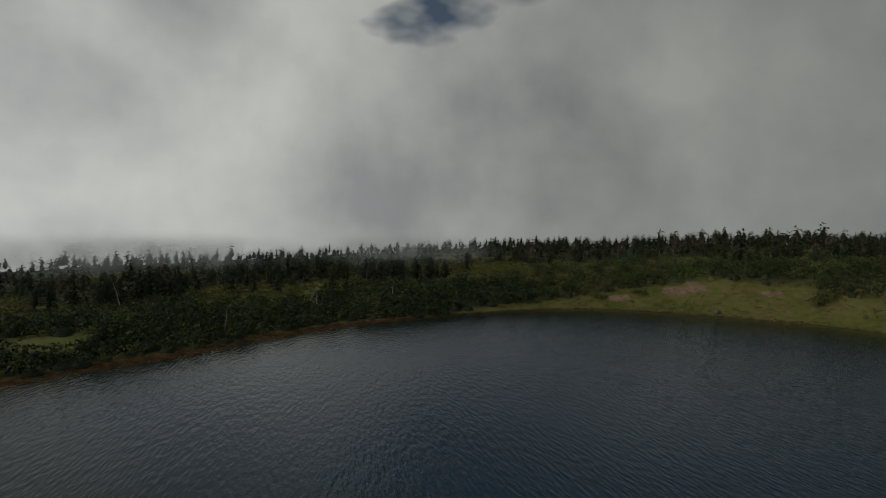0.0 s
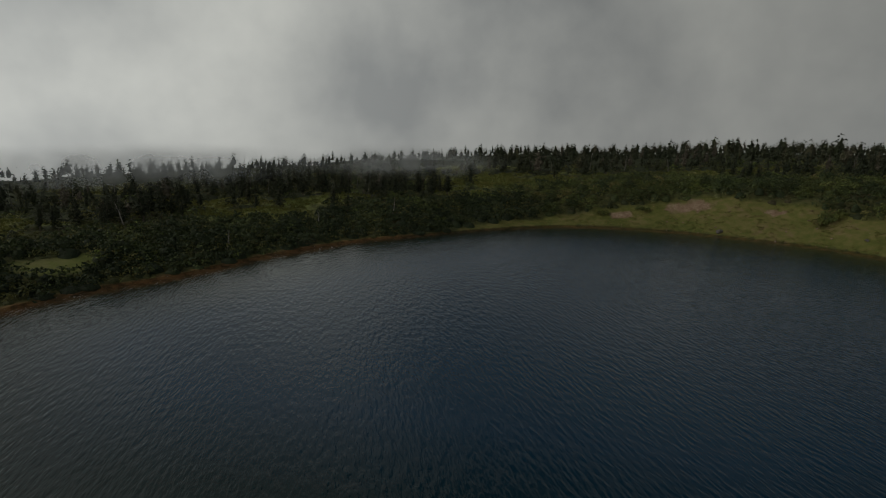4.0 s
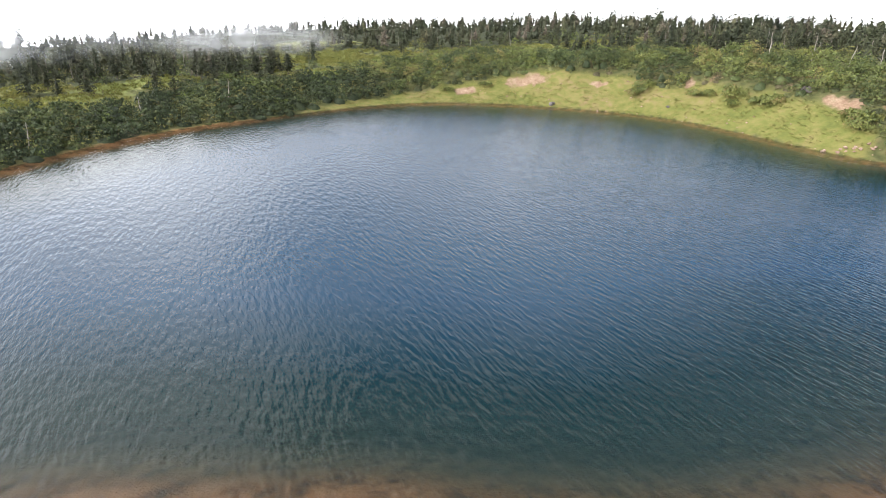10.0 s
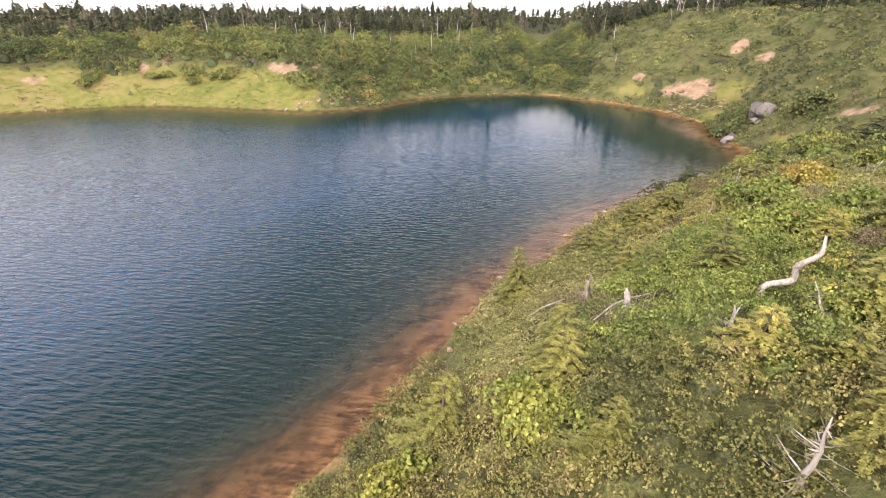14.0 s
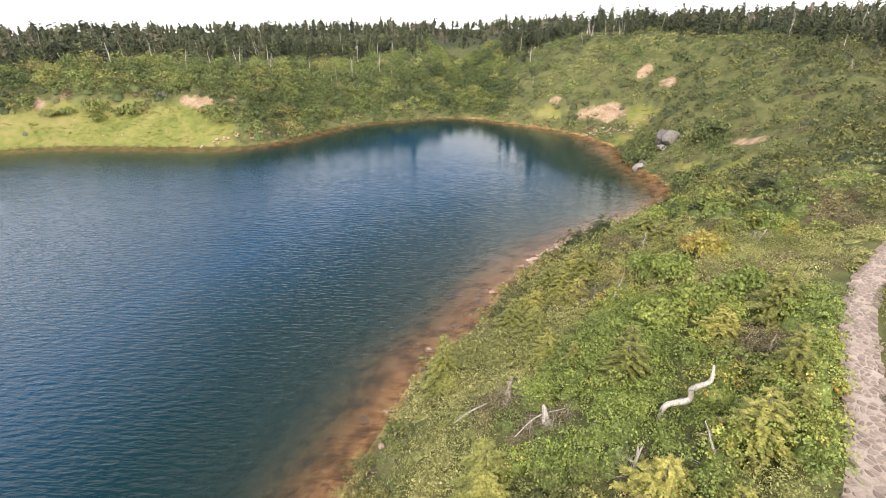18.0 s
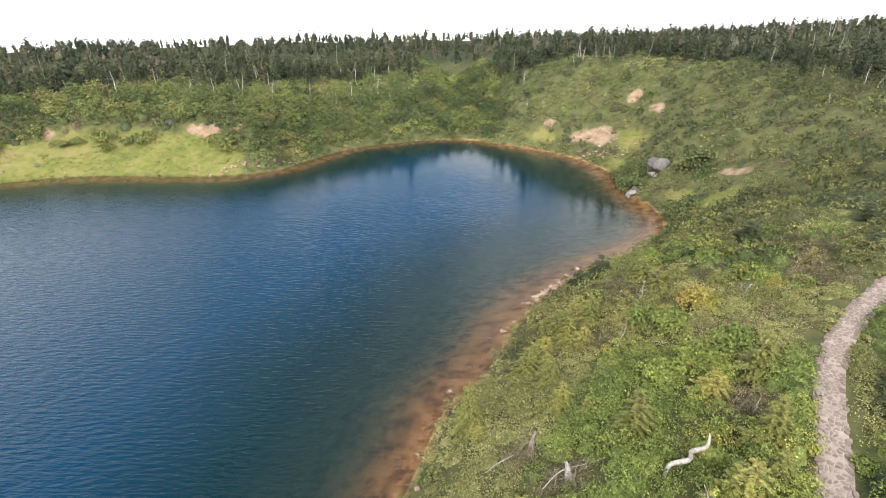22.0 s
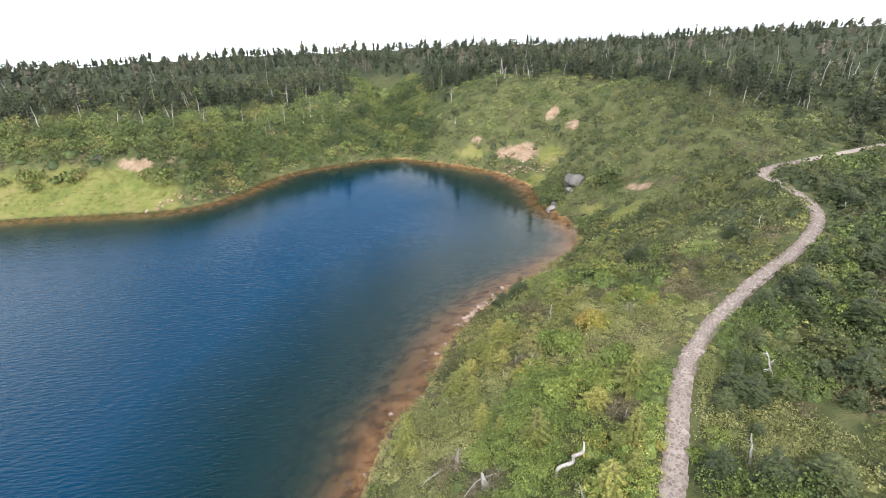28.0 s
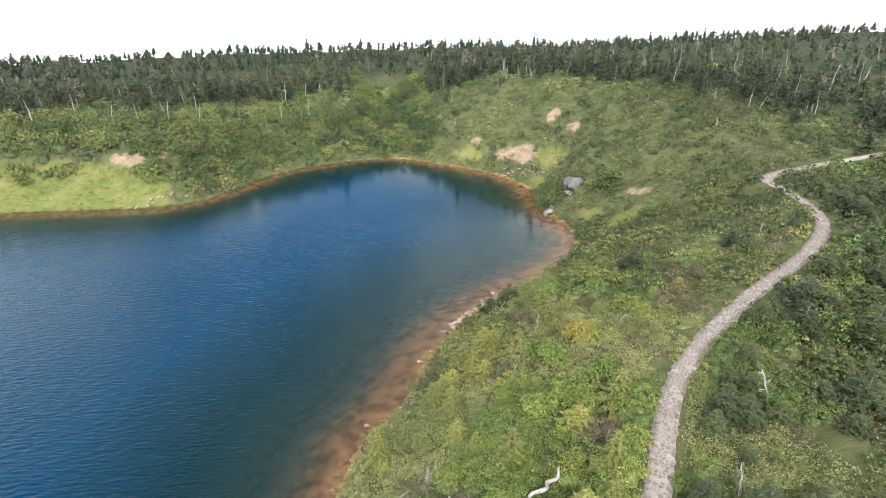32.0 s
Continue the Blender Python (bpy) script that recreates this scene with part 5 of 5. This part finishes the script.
for spots, label, mat, grp in ((BANK_BUSH, "green bush standing in the bank grass", BANK_LEAF, "bushes on the grass bank"), (HILL_BUSH, "rounded dark green bush on the slope above the shore", DARK_LEAF, "bushes by the boulders")):
    for k in range(3):
        one = thing("bush", label, "bush", grp, Matrix(), bush_parts(800 + k, mat, 1.6 + 0.3 * k, (1.0 if spots is BANK_BUSH else 1.5) + 0.2 * k, 70, 0.24))
        set_down(one, spots[k::3], [1.0, 0.8, 1.25], 0.05, 6)
NEAR_BUSH = [(15.0, 1.7, "yellow-green leafy maple bush on the slope", 0.84), (16.0, 2.4, "yellow-green leafy maple bush on the slope", 0.8), (34.9, -4.6, "small leafy bush turning orange in the scrub", 1.0),
             (32.0, -3.4, "broad bright green rowan bush", 0.62), (30.4, -5.6, "broad bright green rowan bush", 0.55), (33.4, -2.2, "broad bright green rowan bush", 0.5), (28.6, -4.0, "yellow-green rowan bush beside the path", 0.66),
             (27.0, -2.6, "yellow-green rowan bush beside the path", 0.7), (13.0, 5.0, "yellow-green leafy bush by the shore", 0.88), (10.5, 3.6, "green leafy bush by the shore", 0.6), (-9.0, 11.9, "green leafy bush above the beach", 0.5),
             (-7.0, 11.5, "green leafy bush above the beach", 0.4), (-11.2, 12.2, "green leafy bush above the beach", 0.6), (-3.0, 9.6, "green leafy bush above the beach", 0.5)]
for k, (x, y, label, tone) in enumerate(NEAR_BUSH):
    r = np.random.default_rng(900 + k)
    n = 8
    a, q = r.uniform(0, 6.28, n), np.sqrt(r.uniform(0, 1, n)) * 0.75
    v, f = clump_leaves(q * np.cos(a), q * np.sin(a), np.full(n, 0.05), r.uniform(0.35, 0.6, n), r.uniform(0.6, 1.15, n), 210, 0.125, 0.42, 0.45)
    tint = np.repeat(np.clip(r.normal(tone, 0.05, n), 0, 0.93 if tone < 1 else 1), 210)
    thing("bush", label, "bush", "", pose(x, y, foot(x, y), 0, 0, r.uniform(0, 360)) @ Matrix.Diagonal((1.3, 1.3, 1.3, 1) if x < -5 else (1.15, 1.15, 1.2, 1)),
          [("stem", stem_mesh("stem", 0.7, 0.04, BARK, 5, 0.1, k, 7, 0.6, 0.1), "brown woody stem"), ("leaves", mesh_of("leaves", v, f, LEAF, tint), "")])


# ---- stones ----
def stone_mesh(seed, flat=0.6, detail=2, mat=ROCK, planes=10, inner=0.38):
    bm = bmesh.new()
    bmesh.ops.create_icosphere(bm, subdivisions=detail, radius=1.0)
    off = Vector((seed * 3.1, seed * 1.7, seed * 0.9))
    r = np.random.default_rng(seed)
    cuts = [(Vector(r.normal(size=3)).normalized(), r.uniform(inner, inner + 0.37)) for _ in range(planes)]
    for v in bm.verts:
        c = v.co.copy()
        for n, q in cuts:
            over = c.dot(n) - q
            if over > 0:
                c -= n * over
        c *= 1 + 0.16 * (noise.noise(c * 1.6 + off))
        v.co = Vector((c.x, c.y * 0.8, c.z * flat))
    me = bpy.data.meshes.new("stone")
    bm.to_mesh(me)
    bm.free()
    me.materials.append(mat)
    return me


STONES = [stone_mesh(k, (0.5, 0.6, 0.7, 0.45, 0.55, 0.65)[k % 6]) for k in range(8)]


def stone(x, y, size, label, me, group="", z=None, name="rock", stretch=1.0):
    ob = tagged(new(name, me), label, "rock", group)
    ob.matrix_basis = pose(x, y, (foot(x, y) if z is None else z) + size * 0.12, rng.normal() * 10, rng.normal() * 10, rng.uniform(0, 360)) @ Matrix.Diagonal((size * stretch, size, size, 1))
    return ob


for k in range(110):                                                   # the heap by the shallows
    u = rng.uniform() ** 1.3
    stone(43.8 + 7.5 * u + rng.normal() * 0.45, 5.9 - 2.9 * u + rng.normal() * 0.5 + 0.3, rng.choice([0.14, 0.2, 0.28, 0.4], p=[0.35, 0.35, 0.2, 0.1]), "rusty brown stone at the water's edge", STONES[k % 8], "stones by the shallows")
for x, y, s in ((45.7, 5.3, 0.7), (44.9, 5.9, 0.5), (37.6, 8.2, 0.42), (40.2, 7.0, 0.3), (38.6, 7.4, 0.36), (39.2, 7.9, 0.22), (36.9, 8.0, 0.24), (33.6, 8.6, 0.3), (30.6, 9.0, 0.35), (24.0, 9.9, 0.4)):
    stone(x, y, s, "large pale brown stone in the shallows", STONES[int(s * 20) % 8], "stones by the shallows")
for k in range(60):                                                    # rubble below the earth scar
    u = rng.uniform()
    stone(97.4 - 3.0 * u + rng.normal() * 1.2, 6.4 - 6.0 * u + rng.normal() * 1.6, rng.choice([0.16, 0.22, 0.32, 0.45]), "pale stone fallen from the earth scar", STONES[k % 8], "stones below the scar")
line = SHORE_LINE
for k in range(130):                                                   # along the waterline
    i = rng.integers(60, len(line) - 30)
    t = line[(i + 1) % len(line)] - line[i - 1]
    t = t / np.hypot(*t)
    q = rng.normal() * 0.4 + 0.15
    x, y = line[i][0] + t[1] * q * -1, line[i][1] + t[0] * q
    stone(x, y, rng.choice([0.09, 0.13, 0.19, 0.28], p=[0.4, 0.3, 0.2, 0.1]), "small weathered stone along the waterline", STONES[k % 8], "stones along the waterline")
for k in range(30):                                                    # round the grassy point
    u = rng.uniform()
    stone(66.0 + 12 * u + rng.normal() * 0.3, 59.5 - 9.0 * u + rng.normal() * 0.4, rng.choice([0.25, 0.35, 0.5]), "pale stone at the foot of the grassy point", STONES[k % 8], "stones round the point")
DARK = stone_material("wet_stone", [(0.25, (0.030, 0.022, 0.016)), (0.5, (0.068, 0.046, 0.032)), (0.75, (0.130, 0.084, 0.056))])
SUNK = [stone_mesh(40 + k, 0.4, 2, DARK) for k in range(4)]
vs, fs, b = [], [], 0
for k in range(90):                                                    # dark stones on the bed of the shallows
    i = rng.integers(180, len(line) - 24)
    t = line[(i + 1) % len(line)] - line[i - 1]
    t = t / np.hypot(*t)
    q, size, a = rng.uniform(0.4, 2.6), rng.choice([0.2, 0.3, 0.45]), rng.uniform(0, 6.28)
    px, py = line[i][0] - t[1] * q, line[i][1] + t[0] * q
    for v in SUNK[k % 4].vertices:
        x, y = v.co.x * size * 1.4, v.co.y * size
        vs.append((px + x * math.cos(a) - y * math.sin(a), py + x * math.sin(a) + y * math.cos(a), 0))
        vs[-1] = (*vs[-1][:2], v.co.z * size)
    z = foot(px, py) + 0.1 * size
    vs[b:] = [(x, y, z + h) for x, y, h in vs[b:]]
    fs += [tuple(b + w for w in f.vertices) for f in SUNK[k % 4].polygons]
    b = len(vs)
stuff("sunken_stones", mesh_of("sunken_stones", vs, fs, DARK), "dark wet stones on the bed of the shallows", "stones")
BIG = [stone_mesh(20 + k, (0.95, 0.6, 1.15)[k], 3, PALE, 14, 0.44) for k in range(3)]
for x, y, s, k, lift, words in ((82.4, -4.5, 1.45, 0, 0.3, "large pale grey boulder on the slope"), (83.0, -3.7, 1.05, 2, 0.9, "pale grey boulder leaning on its neighbour"), (81.4, -3.6, 0.8, 1, 0.2, "pale grey boulder at the foot of larger ones"),
                               (77.4, -1.0, 0.85, 1, 0.2, "broad flat pale rock at the waterline"), (76.6, -0.7, 0.5, 0, 0.1, "pale rock beside the flat one at the waterline"), (79.2, -1.6, 0.6, 2, 0.1, "pale rock above the waterline")):
    stone(x, y, s, words, BIG[k], name="boulder", z=foot(x, y) + lift, stretch=1.15)
stone(94.7, 10.4, 0.8, "flat pale stone on the beach", BIG[1], name="rock", stretch=1.5)
stone(-11.4, 15.0, 0.62, "reddish brown rock standing in the shallows", STONES[3], name="rock", z=-0.02, stretch=1.6)
stone(-10.6, 15.3, 0.34, "reddish brown stone beside the rock in the shallows", STONES[4], name="rock", z=-0.02)
stone(-11.9, 15.5, 0.28, "reddish brown stone beside the rock in the shallows", STONES[6], name="rock", z=-0.02)
stone(-12.2, 13.7, 0.4, "brown rock at the edge of the shallows", STONES[5], name="rock", stretch=1.4)
stone(40.8, 93.2, 0.7, "grey rock lying in the bank grass", BIG[0], name="rock")
stone(73.0, 72.0, 0.8, "pale rock at the top of the grass bank", BIG[2], name="rock")
stone(58.0, 83.6, 0.45, "white stone at the foot of the grass bank", BIG[1], name="rock")
for k in range(40):
    a = radians(rng.uniform(25, 98))
    for q in np.arange(20, 80, 0.5):
        x, y = MID[0] + q * math.cos(a), MID[1] + q * math.sin(a)
        if shore_distance(np.array([x]), np.array([y]))[0] > 0:
            break
    q += rng.uniform(0.8, 8)
    stone(MID[0] + q * math.cos(a), MID[1] + q * math.sin(a), rng.choice([0.12, 0.18, 0.26]), "pale stone scattered on the grass bank", STONES[k % 8], "stones on the grass bank")

# ---- the paved footpath ----
def path_strip():
    c = spline([tuple(p) for p in PATH_LINE[::2]], 4, False)
    t = np.gradient(c, axis=0)
    t /= np.linalg.norm(t, axis=1)[:, None]
    n = np.stack([-t[:, 1], t[:, 0]], 1)
    half = 0.54 + 0.16 * (fbm(c[:, 0] / 2, c[:, 1] / 2, 241) - 0.5)
    rows = [c + n * (half * q)[:, None] for q in (-1.0, -0.5, 0.0, 0.5, 1.0)]
    v = np.stack([np.column_stack([r, land(r[:, 0], r[:, 1]) + (0.0 if k in (0, 4) else 0.07)]) for k, r in enumerate(rows)], 1)
    idx = np.arange(v.shape[0] * 5).reshape(-1, 5)
    f = np.stack([idx[:-1, :-1], idx[:-1, 1:], idx[1:, 1:], idx[1:, :-1]], -1).reshape(-1, 4)
    return c, t, n, half, v.reshape(-1, 3), f


def grit_material():
    m, n, l, b = material("path_grit", 0.95, 0.15)
    a, c = noise_tex(n, l, 14, 5), noise_tex(n, l, 1.2, 3)
    r = ramp(n, [(0.3, (0.185, 0.145, 0.118)), (0.5, (0.265, 0.215, 0.182)), (0.7, (0.330, 0.278, 0.240))])
    l.new(mixer(n, l, 0.45, a.outputs["Fac"], c.outputs["Fac"]), r.inputs[0]), l.new(r.outputs[0], b.inputs["Base Color"])
    bumped(n, l, b, a.outputs["Fac"], 0.6, 0.03)
    return m


c, t, n, half, v, f = path_strip()
footpath = tagged(new("path", mesh_of("path", v, f, grit_material(), smooth=True)), "narrow footpath of pale flat stones set in grit", "path", kind="structure")


def cell(i, pts, lo, hi, gap):
    """The stone round one middle: every side half-way to a neighbour, less the joint."""
    a = pts[i]
    poly = [(a[0] - 0.5, lo), (a[0] + 0.5, lo), (a[0] + 0.5, hi), (a[0] - 0.5, hi)]
    for j in np.flatnonzero(np.abs(pts[:, 0] - a[0]) < 0.95):
        if j == i:
            continue
        n = pts[j] - a
        s = np.hypot(*n)
        n = n / s
        c, out = n @ a + s / 2 - gap, []
        for p, q in zip(poly, poly[1:] + poly[:1]):
            u, v = n[0] * p[0] + n[1] * p[1] - c, n[0] * q[0] + n[1] * q[1] - c
            if u <= 0:
                out.append(p)
            if u * v < 0:
                t = u / (u - v)
                out.append((p[0] + t * (q[0] - p[0]), p[1] + t * (q[1] - p[1])))
        poly = out
    return np.array(poly)


along = np.concatenate([[0], np.cumsum(np.linalg.norm(np.diff(c, axis=0), axis=1))])
mids, w = [], 0.3
while w < along[-1] - 0.6:
    rows = rng.choice([4, 5, 5, 6])
    for k in range(rows):
        mids.append((w + rng.uniform(-0.12, 0.12), (k + 0.5) / rows * 1.08 - 0.54 + rng.uniform(-0.08, 0.08)))
    w += 0.21
mids = np.array(mids)
fv, ff, single = [], [], 0
for i in range(len(mids)):
    poly = cell(i, mids, -0.54 - rng.uniform(-0.06, 0.1), 0.54 + rng.uniform(-0.06, 0.1), 0.022)
    if len(poly) < 3 or rng.uniform() < 0.16 or mids[i][0] > 75:
        continue
    poly = np.vstack([0.75 * poly + 0.25 * np.roll(poly, -1, 0), 0.25 * poly + 0.75 * np.roll(poly, -1, 0)]).reshape(2, -1, 2).transpose(1, 0, 2).reshape(-1, 2)      # corners worn round
    px, py = np.interp(poly[:, 0], along, c[:, 0]), np.interp(poly[:, 0], along, c[:, 1])
    ux, uy = np.interp(poly[:, 0], along, n[:, 0]), np.interp(poly[:, 0], along, n[:, 1])
    ring = np.column_stack([px + ux * poly[:, 1], py + uy * poly[:, 1]])
    m = ring.mean(0)
    z = float(land(m[:1], m[1:])[0]) + 0.060 + rng.normal(scale=0.004)
    tip = rng.normal(scale=0.02, size=2)
    k = len(ring)
    level = lambda s, h: [(*(q - m) * s, h + (q - m) @ tip) for q in ring]
    vs = level(1.0, -0.06) + level(0.99, 0.016) + level(0.86, 0.03)
    fs = [(b, (b + 1) % k, k + (b + 1) % k, k + b) for b in range(k)] + [(k + b, k + (b + 1) % k, 2 * k + (b + 1) % k, 2 * k + b) for b in range(k)] + [tuple(range(2 * k, 3 * k))]
    if m[0] > 11.5 and single < 300:
        single += 1
        me = bpy.data.meshes.new("paving_stone")
        me.from_pydata(vs, [], fs)
        me.materials.append(PAVING)
        me.update()
        part("paving_stone", me, footpath).matrix_basis = Matrix.Translation((m[0], m[1], z))
    else:
        b = len(fv)
        fv += [(m[0] + x, m[1] + y, z + h) for x, y, h in vs]
        ff += [tuple(b + j for j in q) for q in fs]
me = bpy.data.meshes.new("paving_stones")
me.from_pydata(fv, [], ff)
me.materials.append(PAVING)
me.update()
tagged(part("paving_stones", me, footpath), kind="stuff")


# ---- mist over the north-western woods ----
def mist_material():
    m = bpy.data.materials.new("mist")
    m.use_nodes = True
    n, l = m.node_tree.nodes, m.node_tree.links
    n.remove(n["Principled BSDF"])
    clear, white = n.new("ShaderNodeBsdfTransparent"), n.new("ShaderNodeBsdfDiffuse")
    white.inputs["Color"].default_value = (0.66, 0.67, 0.68, 1)
    fine = noise_tex(n, l, 0.09, 4)
    r = ramp(n, [(0.34, (0.0, 0.0, 0.0)), (0.66, (1, 1, 1))])
    l.new(fine.outputs["Fac"], r.inputs[0])
    k = n.new("ShaderNodeMath")
    k.operation = "MULTIPLY"
    l.new(attribute(n, "thick"), k.inputs[0]), l.new(r.outputs[0], k.inputs[1])
    mix = n.new("ShaderNodeMixShader")
    l.new(k.outputs[0], mix.inputs[0]), l.new(clear.outputs[0], mix.inputs[1]), l.new(white.outputs[0], mix.inputs[2])
    l.new(mix.outputs[0], n["Material Output"].inputs["Surface"])
    return m


MIST = mist_material()


def mist_bank(label, place, half, turn, dense, seed):
    """A lens of mist, thinning out from its middle to its rim."""
    u, v = np.meshgrid(np.linspace(0, 2 * np.pi, 49)[:-1], np.linspace(0.02, np.pi - 0.02, 25))
    ux, uy, uz = np.sin(v) * np.cos(u), np.sin(v) * np.sin(u), np.cos(v)
    lump = 1 + 0.25 * (fbm(ux * 3 + seed, uz * 3 + uy * 2, 271) - 0.5)
    p = np.stack([ux * half[0] * lump, uy * half[1] * lump, uz * half[2] * lump], -1).reshape(-1, 3)
    i = np.arange(u.size).reshape(u.shape)
    j = np.roll(i, -1, 1)
    f = np.stack([i[:-1], i[1:], j[1:], j[:-1]], -1).reshape(-1, 4)
    thick = dense * np.clip(1 - (ux ** 2 + uz ** 2), 0, 1) ** 1.5
    ob = stuff("mist_bank", mesh_of("mist_bank", p, f, MIST, smooth=True, attrs={"thick": thick}), label, "mist")
    ob.matrix_basis = pose(*place, 0, 0, turn)


mist_bank("thin white mist drifting over the dark firs", (-66, 98, 8.0), (44, 7, 5.0), 34, 0.62, 1)
mist_bank("thin white mist drifting over the dark firs", (-18, 120, 9.0), (24, 6, 4.5), 8, 0.45, 2)
